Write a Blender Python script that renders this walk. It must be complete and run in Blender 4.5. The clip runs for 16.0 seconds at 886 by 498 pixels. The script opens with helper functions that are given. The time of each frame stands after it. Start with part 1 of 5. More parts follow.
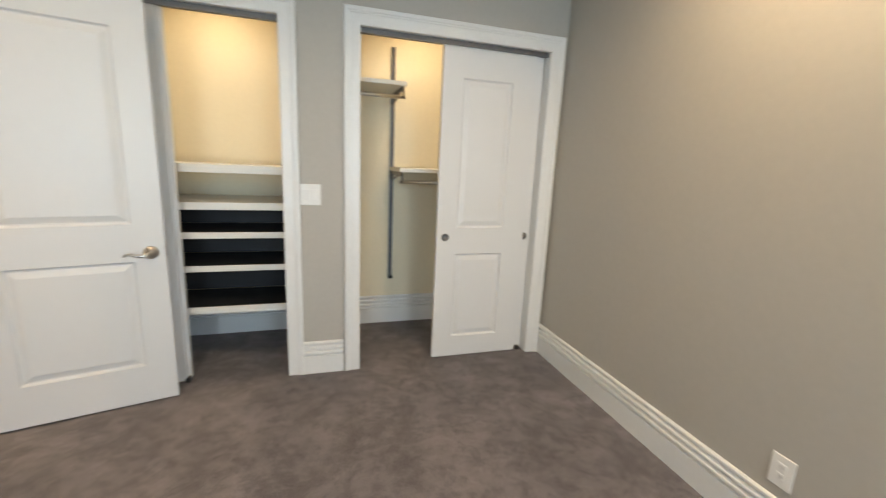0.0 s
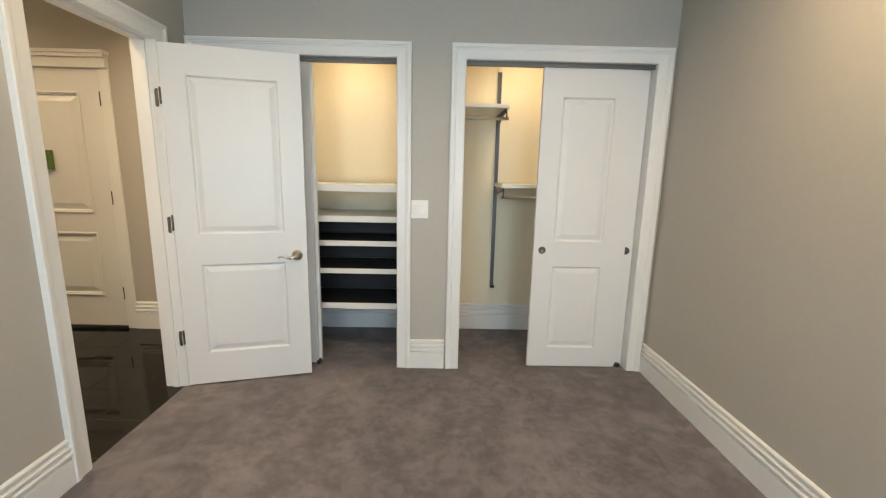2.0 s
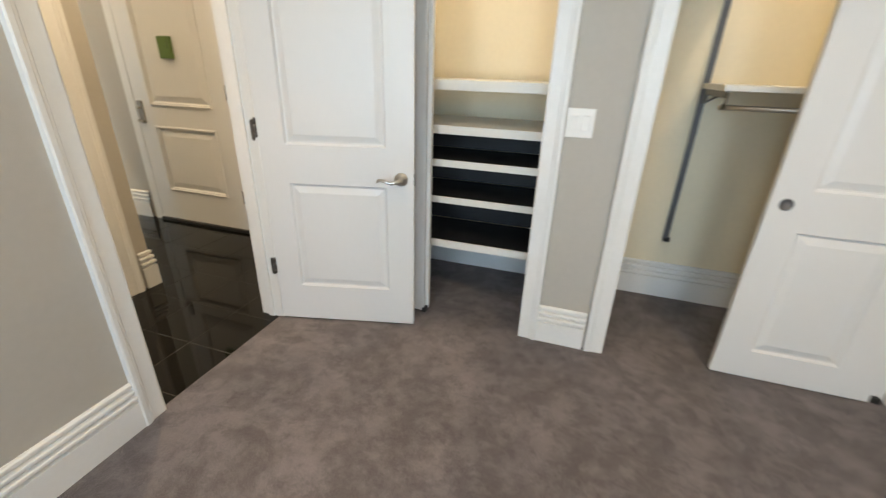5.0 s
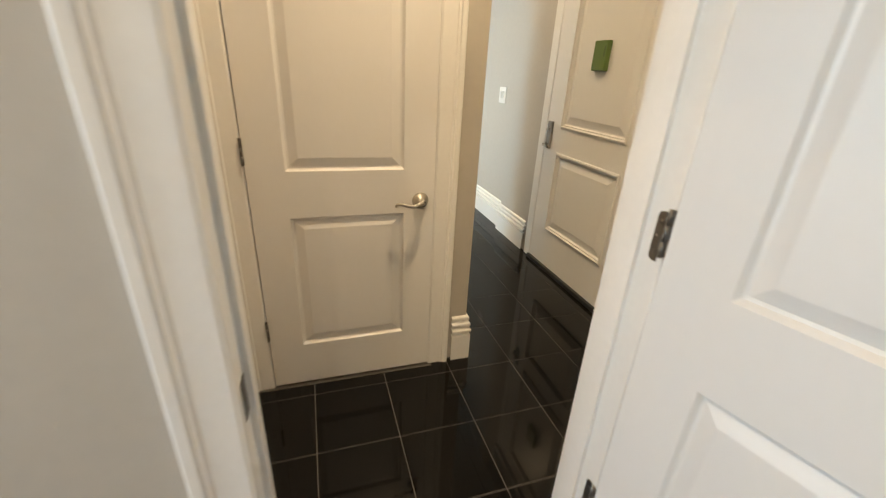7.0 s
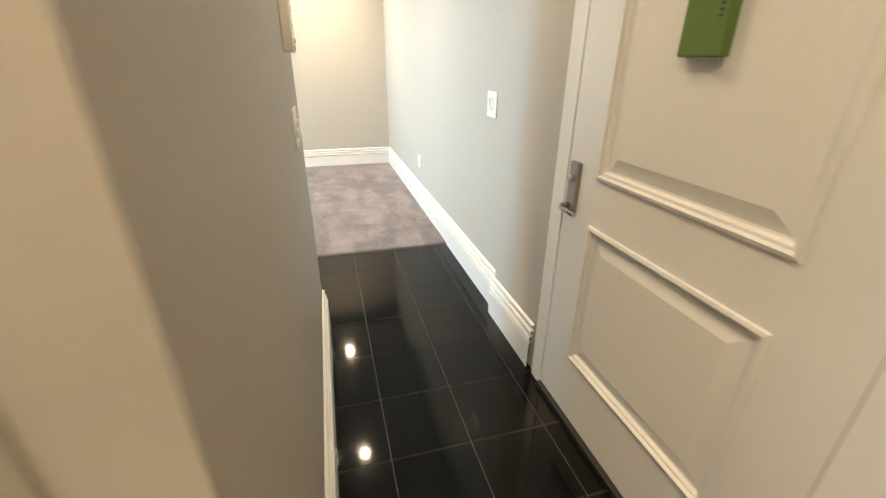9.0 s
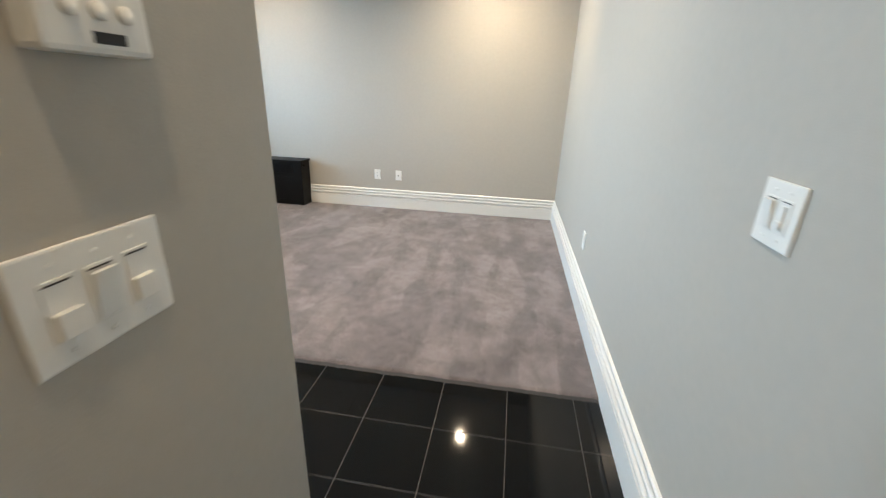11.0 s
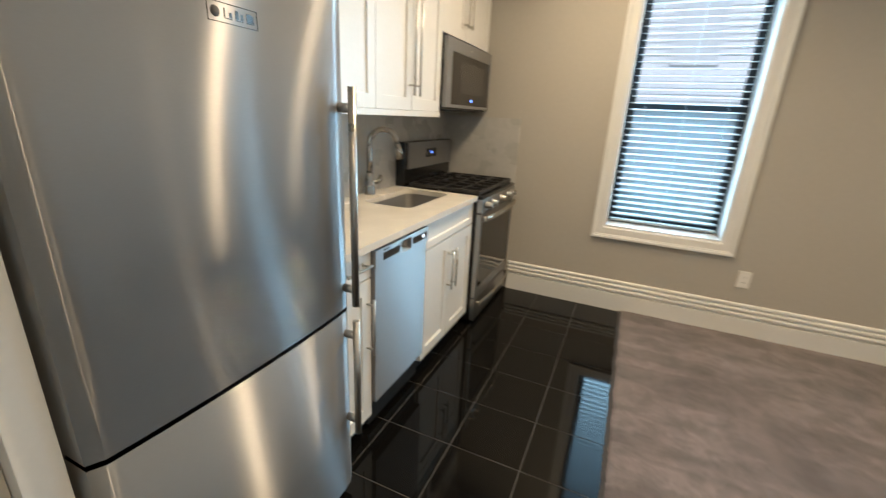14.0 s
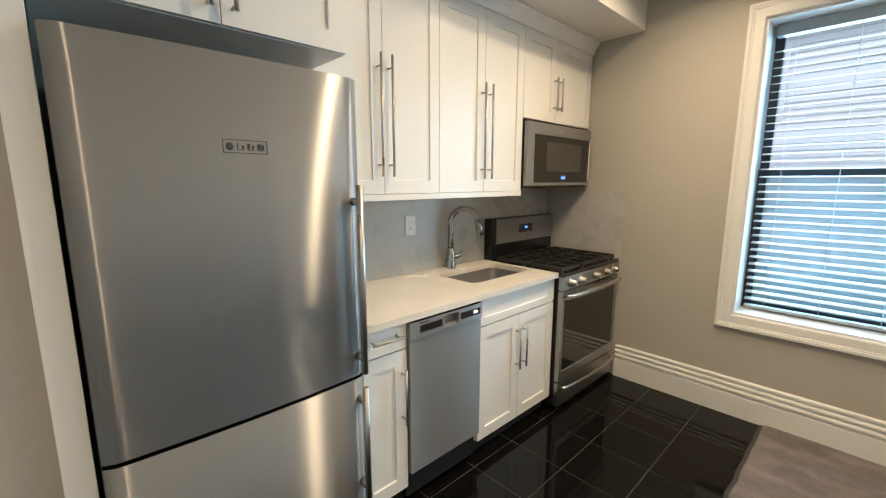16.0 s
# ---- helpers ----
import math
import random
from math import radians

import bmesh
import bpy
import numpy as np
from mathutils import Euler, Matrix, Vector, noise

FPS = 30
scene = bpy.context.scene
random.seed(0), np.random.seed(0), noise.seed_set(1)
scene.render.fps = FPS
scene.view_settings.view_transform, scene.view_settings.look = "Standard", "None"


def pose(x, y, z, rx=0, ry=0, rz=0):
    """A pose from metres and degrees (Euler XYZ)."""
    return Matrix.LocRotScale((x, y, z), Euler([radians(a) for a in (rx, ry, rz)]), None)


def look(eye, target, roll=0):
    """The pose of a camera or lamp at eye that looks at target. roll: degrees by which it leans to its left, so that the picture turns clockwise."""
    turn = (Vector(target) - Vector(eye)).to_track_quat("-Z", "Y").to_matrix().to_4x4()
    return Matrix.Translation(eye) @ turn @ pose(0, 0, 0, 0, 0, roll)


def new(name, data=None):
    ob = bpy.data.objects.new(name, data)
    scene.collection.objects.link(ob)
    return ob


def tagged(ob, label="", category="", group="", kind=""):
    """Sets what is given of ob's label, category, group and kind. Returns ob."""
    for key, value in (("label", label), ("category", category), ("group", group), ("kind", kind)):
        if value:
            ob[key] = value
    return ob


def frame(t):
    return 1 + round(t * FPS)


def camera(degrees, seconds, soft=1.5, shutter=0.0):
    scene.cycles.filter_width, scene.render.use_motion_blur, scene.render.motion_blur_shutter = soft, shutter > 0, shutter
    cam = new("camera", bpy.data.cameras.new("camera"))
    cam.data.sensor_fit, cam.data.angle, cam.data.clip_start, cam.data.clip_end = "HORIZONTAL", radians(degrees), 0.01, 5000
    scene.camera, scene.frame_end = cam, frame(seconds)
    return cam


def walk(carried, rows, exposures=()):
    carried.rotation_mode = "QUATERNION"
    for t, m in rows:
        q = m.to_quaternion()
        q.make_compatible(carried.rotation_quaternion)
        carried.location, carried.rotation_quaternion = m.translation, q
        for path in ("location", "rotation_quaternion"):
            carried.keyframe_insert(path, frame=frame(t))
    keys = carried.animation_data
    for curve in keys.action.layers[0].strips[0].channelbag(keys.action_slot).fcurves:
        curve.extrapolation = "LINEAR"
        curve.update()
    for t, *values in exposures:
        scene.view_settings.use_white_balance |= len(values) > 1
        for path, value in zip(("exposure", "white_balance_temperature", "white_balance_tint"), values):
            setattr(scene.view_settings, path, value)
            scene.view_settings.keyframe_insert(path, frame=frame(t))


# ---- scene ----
PATH = [
    (0, (0.002, 0.168, 1.369), (0.588, 2.037, 0.965), 2.6),
    (0.5, (0.098, 0.066, 1.374), (0.231, 2.028, 1.01), 2.3),
    (1, (0.103, 0.012, 1.396), (0.173, 1.979, 1.046), 1.0),
    (1.5, (0.108, -0.031, 1.399), (0.138, 1.934, 1.028), 1.2),
    (2, (0.096, -0.051, 1.399), (0.123, 1.916, 1.038), 1.2),
    (2.5, (0.087, -0.057, 1.391), (0.1, 1.913, 1.046), 1.1),
    (3, (0.087, -0.055, 1.394), (0.064, 1.911, 1.023), 1.2),
    (3.2, (0.093, -0.047, 1.397), (0.048, 1.914, 1.005), 1.2),
    (5.3, (-0.068, 0.958, 1.346), (-0.845, 2.594, 0.497), 2.1),
    (5.5, (-0.117, 1.069, 1.341), (-1.072, 2.609, 0.494), 2.5),
    (6, (-0.379, 1.364, 1.334), (-1.734, 2.577, 0.501), 3.0),
    (6.5, (-0.637, 1.644, 1.334), (-2.282, 2.436, 0.517), 3.2),
    (7, (-0.957, 1.813, 1.331), (-2.697, 2.392, 0.532), 3.0),
    (7.5, (-1.322, 1.955, 1.333), (-3.04, 2.572, 0.516), 1.3),
    (8, (-1.665, 2.129, 1.351), (-3.345, 2.802, 0.501), 0.2),
    (8.2, (-1.792, 2.202, 1.349), (-3.443, 2.936, 0.497), -0.4),
    (9.2, (-2.42, 2.665, 1.35), (-4.225, 3.075, 0.525), 0.8),
    (10.3, (-3.088, 2.874, 1.346), (-4.933, 2.885, 0.575), 2.1),
    (10.5, (-3.228, 2.9, 1.355), (-5.084, 2.809, 0.615), 2.0),
    (11, (-3.583, 2.926, 1.359), (-5.431, 2.637, 0.653), 2.0),
    (11.5, (-3.954, 2.89, 1.39), (-5.773, 2.424, 0.702), 1.7),
    (12, (-4.274, 2.886, 1.435), (-5.99, 2.115, 0.755), 2.8),
    (12.5, (-4.587, 2.845, 1.425), (-6.04, 1.652, 0.742), 3.8),
    (13, (-4.835, 2.768, 1.421), (-5.704, 1.089, 0.77), 3.3),
    (13.5, (-5.032, 2.659, 1.421), (-4.994, 0.769, 0.77), 4.4),
    (14, (-5.154, 2.489, 1.388), (-4.396, 0.746, 0.765), 2.9),
    (14.5, (-5.288, 2.345, 1.428), (-4.135, 0.783, 0.948), 1.3),
    (15, (-5.476, 2.262, 1.455), (-4.149, 0.816, 1.068), 1.8),
    (15.5, (-5.579, 2.24, 1.448), (-4.164, 0.866, 1.12), 0.9),
    (16, (-5.598, 2.242, 1.46), (-4.167, 0.884, 1.133), 0.1),
]
cam = camera(94.4, 16.0, 1.2, 0.4)
walk(cam, [(t, look(eye, target, roll)) for t, eye, target, roll in PATH],
     exposures=[(0, 3.3, 6800, 10), (3.2, 3.3, 6700, 9), (5.3, 3.4, 6400, 9), (6.5, 3.4, 6600, 10), (7.0, 3.42, 6750, 10), (7.5, 3.45, 7300, 10), (8.2, 3.65, 6950, 10), (10.3, 3.45, 5650, 9), (11, 3.05, 5750, 9), (11.5, 2.82, 5700, 9),
                (12, 2.55, 5650, 8), (12.5, 2.52, 5700, 8), (13.5, 2.5, 6280, 10), (16, 2.5, 6320, 10)])

# ---- light ----
# recessed lamps: x, y, watts, height
LAMPS = [
    (-7.65, 2.60, 4.2), (-7.55, 0.15, 3.0), (-5.75, 2.63, 2.3), (-5.15, 0.75, 4.2), (-4.90, -0.05, 2.4),
    # the last of this row, in the bathroom, is unseen and added as fill
    (-3.75, 2.74, 1.0), (-2.05, 2.30, 2.2), (-2.45, 0.55, 1.3),
    # bedroom: the first follows a wall glow; the other three are unseen, added fill
    (1.25, 1.15, 2.3), (-0.85, 1.35, 1.1), (1.0, -0.75, 1.0), (-0.85, -0.75, 1.1),
    (-0.60, 3.15, 0.52, 2.5), (0.80, 3.15, 0.54, 2.5),
]
BED_DAY, LIVING_DAY = 2.1, 6.5

world = bpy.data.worlds.new("sky")
world.use_nodes = True
scene.world = world
_n, _l = world.node_tree.nodes, world.node_tree.links
_sky = _n.new("ShaderNodeTexSky")
_sky.sky_type, _sky.sun_disc = "NISHITA", False
_sky.sun_elevation, _sky.sun_rotation = radians(50), radians(328)
_l.new(_sky.outputs[0], _n["Background"].inputs[0])
_n["Background"].inputs[1].default_value = 0.105
_sun = bpy.data.lights.new("sun", "SUN")
_sun.energy, _sun.angle, _sun.color = 0.3, radians(2), (1.0, 0.96, 0.9)
new("sun", _sun).matrix_world = look((-5, 8, 11.5), (0, 0, 0))

WARM = (1.0, 0.75, 0.46)


# ---- materials ----
def material(name, color, rough=0.5, metal=0.0, var=0.08, scale=3.0, fine=60.0, bump=0.0, bump_scale=200.0, spec=0.5,
             stretch=(1, 1, 1), rough_var=0.08, sheen=0.0, per_object=0.0, coat=0.0):
    m = bpy.data.materials.new(name)
    m.use_nodes = True
    n, l = m.node_tree.nodes, m.node_tree.links
    b = n["Principled BSDF"]
    co = n.new("ShaderNodeTexCoord")
    mp = n.new("ShaderNodeMapping")
    mp.inputs["Scale"].default_value = stretch
    l.new(co.outputs["Object"], mp.inputs[0])
    big, small = n.new("ShaderNodeTexNoise"), n.new("ShaderNodeTexNoise")
    for node, sc, det in ((big, scale, 3), (small, fine, 2)):
        node.inputs["Scale"].default_value, node.inputs["Detail"].default_value = sc, det
        l.new(mp.outputs[0], node.inputs["Vector"])
    add = n.new("ShaderNodeMath")
    add.operation = "ADD"
    l.new(big.outputs[0], add.inputs[0])
    l.new(small.outputs[0], add.inputs[1])
    last = add
    if per_object:
        info, mul, plus = n.new("ShaderNodeObjectInfo"), n.new("ShaderNodeMath"), n.new("ShaderNodeMath")
        mul.operation, plus.operation = "MULTIPLY", "ADD"
        mul.inputs[1].default_value = per_object
        l.new(info.outputs["Random"], mul.inputs[0])
        l.new(mul.outputs[0], plus.inputs[0])
        l.new(last.outputs[0], plus.inputs[1])
        last = plus
    ramp = n.new("ShaderNodeMapRange")
    ramp.inputs["From Min"].default_value, ramp.inputs["From Max"].default_value = 0.6, 1.4 + per_object
    ramp.inputs["To Min"].default_value, ramp.inputs["To Max"].default_value = 1 - var, 1 + var
    l.new(last.outputs[0], ramp.inputs["Value"])
    mix = n.new("ShaderNodeVectorMath")
    mix.operation = "SCALE"
    mix.inputs[0].default_value = color
    l.new(ramp.outputs[0], mix.inputs["Scale"])
    l.new(mix.outputs[0], b.inputs["Base Color"])
    rr = n.new("ShaderNodeMapRange")
    rr.inputs["From Min"].default_value, rr.inputs["From Max"].default_value = 0.3, 0.7
    rr.inputs["To Min"].default_value, rr.inputs["To Max"].default_value = max(0.02, rough - rough_var), min(1, rough + rough_var)
    l.new(big.outputs[0], rr.inputs["Value"])
    l.new(rr.outputs[0], b.inputs["Roughness"])
    b.inputs["Metallic"].default_value = metal
    b.inputs["Specular IOR Level"].default_value = spec
    b.inputs["Sheen Weight"].default_value = sheen
    b.inputs["Coat Weight"].default_value = coat
    if bump:
        bn, bt = n.new("ShaderNodeBump"), n.new("ShaderNodeTexNoise")
        bt.inputs["Scale"].default_value, bt.inputs["Detail"].default_value = bump_scale, 3
        l.new(mp.outputs[0], bt.inputs["Vector"])
        l.new(bt.outputs[0], bn.inputs["Height"])
        bn.inputs["Strength"].default_value, bn.inputs["Distance"].default_value = bump, 0.004
        l.new(bn.outputs[0], b.inputs["Normal"])
    return m


def brushed_material(name, color, rough, grain):
    """Steel brushed crosswise, so that lights draw out into upright streaks."""
    m = material(name, color, rough, 1.0, var=0.02, scale=1.2, fine=90, stretch=(1, 1, 6))
    n, l = m.node_tree.nodes, m.node_tree.links
    steel, up = n.new("ShaderNodeBsdfAnisotropic"), n.new("ShaderNodeCombineXYZ")
    up.inputs["Z"].default_value = 1.0
    l.new(up.outputs[0], steel.inputs["Tangent"])
    l.new(n["Principled BSDF"].inputs["Base Color"].links[0].from_socket, steel.inputs["Color"])
    steel.inputs["Roughness"].default_value, steel.inputs["Anisotropy"].default_value = rough, -grain
    wide, both = n.new("ShaderNodeBsdfAnisotropic"), n.new("ShaderNodeMixShader")
    l.new(n["Principled BSDF"].inputs["Base Color"].links[0].from_socket, wide.inputs["Color"])
    wide.inputs["Roughness"].default_value, both.inputs[0].default_value = 0.85, 0.60
    l.new(steel.outputs[0], both.inputs[1])
    l.new(wide.outputs[0], both.inputs[2])
    l.new(both.outputs[0], n["Material Output"].inputs["Surface"])
    return m


def glow(name, color, strength):
    m = bpy.data.materials.new(name)
    m.use_nodes = True
    b = m.node_tree.nodes["Principled BSDF"]
    b.inputs["Base Color"].default_value = (*color, 1)
    b.inputs["Emission Color"].default_value = (*color, 1)
    b.inputs["Emission Strength"].default_value = strength
    return m


def glass(name):
    m = bpy.data.materials.new(name)
    m.use_nodes = True
    b = m.node_tree.nodes["Principled BSDF"]
    b.inputs["Base Color"].default_value = (0.95, 0.98, 0.97, 1)
    b.inputs["Roughness"].default_value = 0.02
    b.inputs["Transmission Weight"].default_value = 1
    b.inputs["IOR"].default_value = 1.02
    return m


def carpet_material(name, color, size, lo, hi, streak=0.0):
    m = material(name, color, 0.95, var=0.34, scale=2.2, fine=190, bump=1.0, bump_scale=330, spec=0.1, sheen=0.25, rough_var=0.03)
    n, l = m.node_tree.nodes, m.node_tree.links
    b = n["Principled BSDF"]
    src = b.inputs["Base Color"].links[0].from_socket
    co = n.new("ShaderNodeTexCoord")
    warp = n.new("ShaderNodeTexNoise")
    warp.inputs["Scale"].default_value, warp.inputs["Detail"].default_value = 3.0, 2
    l.new(co.outputs["Object"], warp.inputs["Vector"])
    mixv = n.new("ShaderNodeVectorMath")
    mixv.operation = "MULTIPLY_ADD"
    mixv.inputs[1].default_value = (0.12, 0.12, 0.12)
    l.new(warp.outputs["Color"], mixv.inputs[0])
    l.new(co.outputs["Object"], mixv.inputs[2])
    patch = n.new("ShaderNodeTexNoise")
    patch.inputs["Scale"].default_value, patch.inputs["Detail"].default_value, patch.inputs["Roughness"].default_value = size, 7, 0.72
    l.new(mixv.outputs[0], patch.inputs["Vector"])
    mr = n.new("ShaderNodeMapRange")
    mr.interpolation_type = "SMOOTHSTEP"
    mr.inputs["From Min"].default_value, mr.inputs["From Max"].default_value = 0.37, 0.64
    mr.inputs["To Min"].default_value, mr.inputs["To Max"].default_value = lo, hi
    l.new(patch.outputs[0], mr.inputs["Value"])
    sc = n.new("ShaderNodeVectorMath")
    sc.operation = "SCALE"
    l.new(src, sc.inputs[0])
    l.new(mr.outputs[0], sc.inputs["Scale"])
    last = sc
    if streak:
        turn = n.new("ShaderNodeMapping")
        turn.inputs["Rotation"].default_value = (0, 0, radians(-14))
        turn.inputs["Scale"].default_value = (0.8, 4.2, 1.0)
        l.new(mixv.outputs[0], turn.inputs[0])
        brush = n.new("ShaderNodeTexNoise")
        brush.inputs["Scale"].default_value, brush.inputs["Detail"].default_value = 1.3, 4
        l.new(turn.outputs[0], brush.inputs["Vector"])
        edge = n.new("ShaderNodeMapRange")
        edge.interpolation_type = "SMOOTHSTEP"
        edge.inputs["From Min"].default_value, edge.inputs["From Max"].default_value = 0.47, 0.535
        edge.inputs["To Min"].default_value, edge.inputs["To Max"].default_value = 1 - streak, 1 + streak
        l.new(brush.outputs[0], edge.inputs["Value"])
        last = n.new("ShaderNodeVectorMath")
        last.operation = "SCALE"
        l.new(sc.outputs[0], last.inputs[0])
        l.new(edge.outputs[0], last.inputs["Scale"])
    l.new(last.outputs[0], b.inputs["Base Color"])
    return m


def slat_material(name, color):
    """Thin white plastic that lets some light through."""
    m = material(name, color, 0.42, var=0.02, scale=3, fine=60)
    n, l = m.node_tree.nodes, m.node_tree.links
    thin, mix = n.new("ShaderNodeBsdfTranslucent"), n.new("ShaderNodeMixShader")
    thin.inputs["Color"].default_value = (*color, 1)
    mix.inputs[0].default_value = 0.10
    l.new(n["Principled BSDF"].outputs[0], mix.inputs[1])
    l.new(thin.outputs[0], mix.inputs[2])
    l.new(mix.outputs[0], n["Material Output"].inputs["Surface"])
    return m


def mesh_material(name, color, cover):
    """Fine woven mesh: part thread, part gap."""
    m = bpy.data.materials.new(name)
    m.use_nodes = True
    n, l = m.node_tree.nodes, m.node_tree.links
    gap, thread, mix = n.new("ShaderNodeBsdfTransparent"), n.new("ShaderNodeBsdfDiffuse"), n.new("ShaderNodeMixShader")
    thread.inputs["Color"].default_value = (*color, 1)
    mix.inputs[0].default_value = cover
    l.new(gap.outputs[0], mix.inputs[1])
    l.new(thread.outputs[0], mix.inputs[2])
    l.new(mix.outputs[0], n["Material Output"].inputs["Surface"])
    return m


PAINT = material("greige wall paint", (0.44, 0.415, 0.37), 0.62, var=0.03, scale=1.3, fine=35, bump=0.12, bump_scale=260)
CREAM = material("cream closet paint", (0.77, 0.70, 0.53), 0.65, var=0.03, scale=1.5, fine=35, bump=0.1, bump_scale=260)
CEIL = material("ceiling paint", (0.74, 0.72, 0.68), 0.8, var=0.03, scale=1.2, fine=40, bump=0.15, bump_scale=180)
TRIM = material("white gloss trim paint", (0.74, 0.74, 0.725), 0.34, var=0.025, scale=2.5, fine=50, rough_var=0.02, bump=0.05, bump_scale=120)
DOOR = material("white door paint", (0.71, 0.708, 0.70), 0.38, var=0.012, scale=2.2, fine=40, rough_var=0.02, bump=0.03, bump_scale=90, stretch=(1, 1, 0.6))
CABWHITE = material("white cabinet lacquer", (0.80, 0.795, 0.775), 0.33, var=0.02, scale=2.5, fine=70, rough_var=0.02)
SHELF = material("white melamine", (0.78, 0.76, 0.70), 0.4, var=0.03, scale=3, fine=50)
BLACKBOARD = material("matt black shelf sheet", (0.012, 0.013, 0.016), 0.6, var=0.2, scale=4, fine=60)
CARPET_BED = carpet_material("taupe cut-pile carpet", (0.138, 0.122, 0.128), 8.0, 0.72, 1.26)
CARPET_LIV = carpet_material("grey cut-pile carpet", (0.179, 0.152, 0.153), 7.0, 0.80, 1.20, 0.11)
BACKING = material("carpet edge", (0.05, 0.048, 0.05), 0.9, var=0.3, scale=20, fine=200)
TILE = material("polished black tile", (0.0048, 0.0046, 0.0045), 0.055, var=0.25, scale=5, fine=90, rough_var=0.015, per_object=0.35, spec=0.24)
GROUT = material("grey grout", (0.085, 0.082, 0.078), 0.85, var=0.25, scale=4, fine=120, bump=0.3)
STEEL = brushed_material("brushed stainless steel", (0.43, 0.43, 0.43), 0.40, 0.85)
STEEL_DARK = material("dark stainless steel", (0.40, 0.395, 0.385), 0.36, 1.0, var=0.05, scale=2, fine=80, stretch=(1, 1, 6), rough_var=0.02)
CHROME = material("satin nickel", (0.52, 0.50, 0.46), 0.34, 1.0, var=0.05, scale=8, fine=90)
NICKEL = material("brushed faucet nickel", (0.36, 0.34, 0.31), 0.28, 1.0, var=0.06, scale=8, fine=90)
GREY_STEEL = material("dull grey zinc steel", (0.13, 0.13, 0.135), 0.5, 0.5, var=0.1, scale=8, fine=90)
NICKEL_DARK = material("dark satin nickel", (0.19, 0.18, 0.165), 0.42, 1.0, var=0.08, scale=8, fine=90)
BLACK = material("black enamel", (0.012, 0.012, 0.013), 0.22, var=0.2, scale=5, fine=80)
MATT_BLACK = material("matt black plastic", (0.015, 0.015, 0.016), 0.55, var=0.2, scale=5, fine=80)
IRON = material("cast iron", (0.022, 0.021, 0.021), 0.38, var=0.25, scale=12, fine=150, bump=0.3)
DARKGLASS = material("dark oven glass", (0.014, 0.013, 0.012), 0.06, var=0.1, scale=3, fine=40, spec=0.6)
GREYGLASS = material("grey appliance glass", (0.055, 0.052, 0.047), 0.12, var=0.1, scale=3, fine=40)
QUARTZ = material("warm white quartz", (0.74, 0.70, 0.63), 0.2, var=0.06, scale=7, fine=160)
SPLASH = material("grey marbled splashback", (0.45, 0.445, 0.425), 0.3, var=0.07, scale=4.5, fine=28)
PLASTIC = material("white plastic plate", (0.80, 0.79, 0.76), 0.35, var=0.02, scale=6, fine=80)
GREEN = material("green plastic", (0.10, 0.165, 0.038), 0.4, var=0.06, scale=10, fine=120)
PRINT = material("dark print", (0.03, 0.03, 0.03), 0.6)
BLUE_LED = glow("blue display", (0.10, 0.22, 1.0), 0.6)
WHITE_LED = glow("white display", (0.75, 0.85, 1.0), 0.22)
LAMPFACE = glow("lamp lens", (1.0, 0.78, 0.5), 0.9)
CERAMIC = material("glazed white ceramic", (0.80, 0.77, 0.72), 0.12, var=0.02, scale=4, fine=60)
BATHWALL = material("pale bathroom paint", (0.66, 0.58, 0.49), 0.5, var=0.03)
BLIND = slat_material("white blind slat", (0.46, 0.51, 0.545))
SASH = material("dark window sash", (0.02, 0.024, 0.03), 0.35, var=0.15, scale=4, fine=60)
RADIATOR = material("black painted metal", (0.006, 0.006, 0.0064), 0.42, spec=0.14, var=0.2, scale=6, fine=90)
PANE = glass("window glass")
LEAF = material("leaf green", (0.085, 0.120, 0.070), 0.55, var=0.35, scale=2.0, fine=14, per_object=0.2)
BARK = material("bark", (0.10, 0.08, 0.06), 0.9, var=0.3, scale=6, fine=60, bump=0.6, bump_scale=60)
GRASS = material("lawn", (0.07, 0.11, 0.04), 0.9, var=0.3, scale=0.8, fine=30, bump=0.5, bump_scale=80)
SIDING = material("pale house siding", (0.42, 0.40, 0.40), 0.7, var=0.06, scale=1.5, fine=20, per_object=0.1)
ROOF = material("grey shingle roof", (0.12, 0.115, 0.11), 0.9, var=0.2, scale=3, fine=40)
SCREEN = mesh_material("grey insect screen", (0.60, 0.70, 0.76), 0.52)
CURTAIN = material("curtained window pane", (0.38, 0.37, 0.37), 0.7, var=0.06)


# ---- mesh helpers ----
def box_in(bm, x0, x1, y0, y1, z0, z1, bevel=0.0):
    vs = [bm.verts.new((x, y, z)) for z in (z0, z1) for y in (y0, y1) for x in (x0, x1)]
    fs = [bm.faces.new([vs[i] for i in q]) for q in ((0, 2, 3, 1), (4, 5, 7, 6), (0, 1, 5, 4), (2, 6, 7, 3), (0, 4, 6, 2), (1, 3, 7, 5))]
    if bevel:
        es = list({e for f in fs for e in f.edges})
        bmesh.ops.bevel(bm, geom=es, offset=bevel, segments=2, affect="EDGES", profile=0.6)
    return bm


def box(x0, x1, y0, y1, z0, z1, bevel=0.0):
    return box_in(bmesh.new(), min(x0, x1), max(x0, x1), min(y0, y1), max(y0, y1), min(z0, z1), max(z0, z1), bevel)


def boxes(*items):
    bm = bmesh.new()
    for it in items:
        box_in(bm, *it)
    return bm


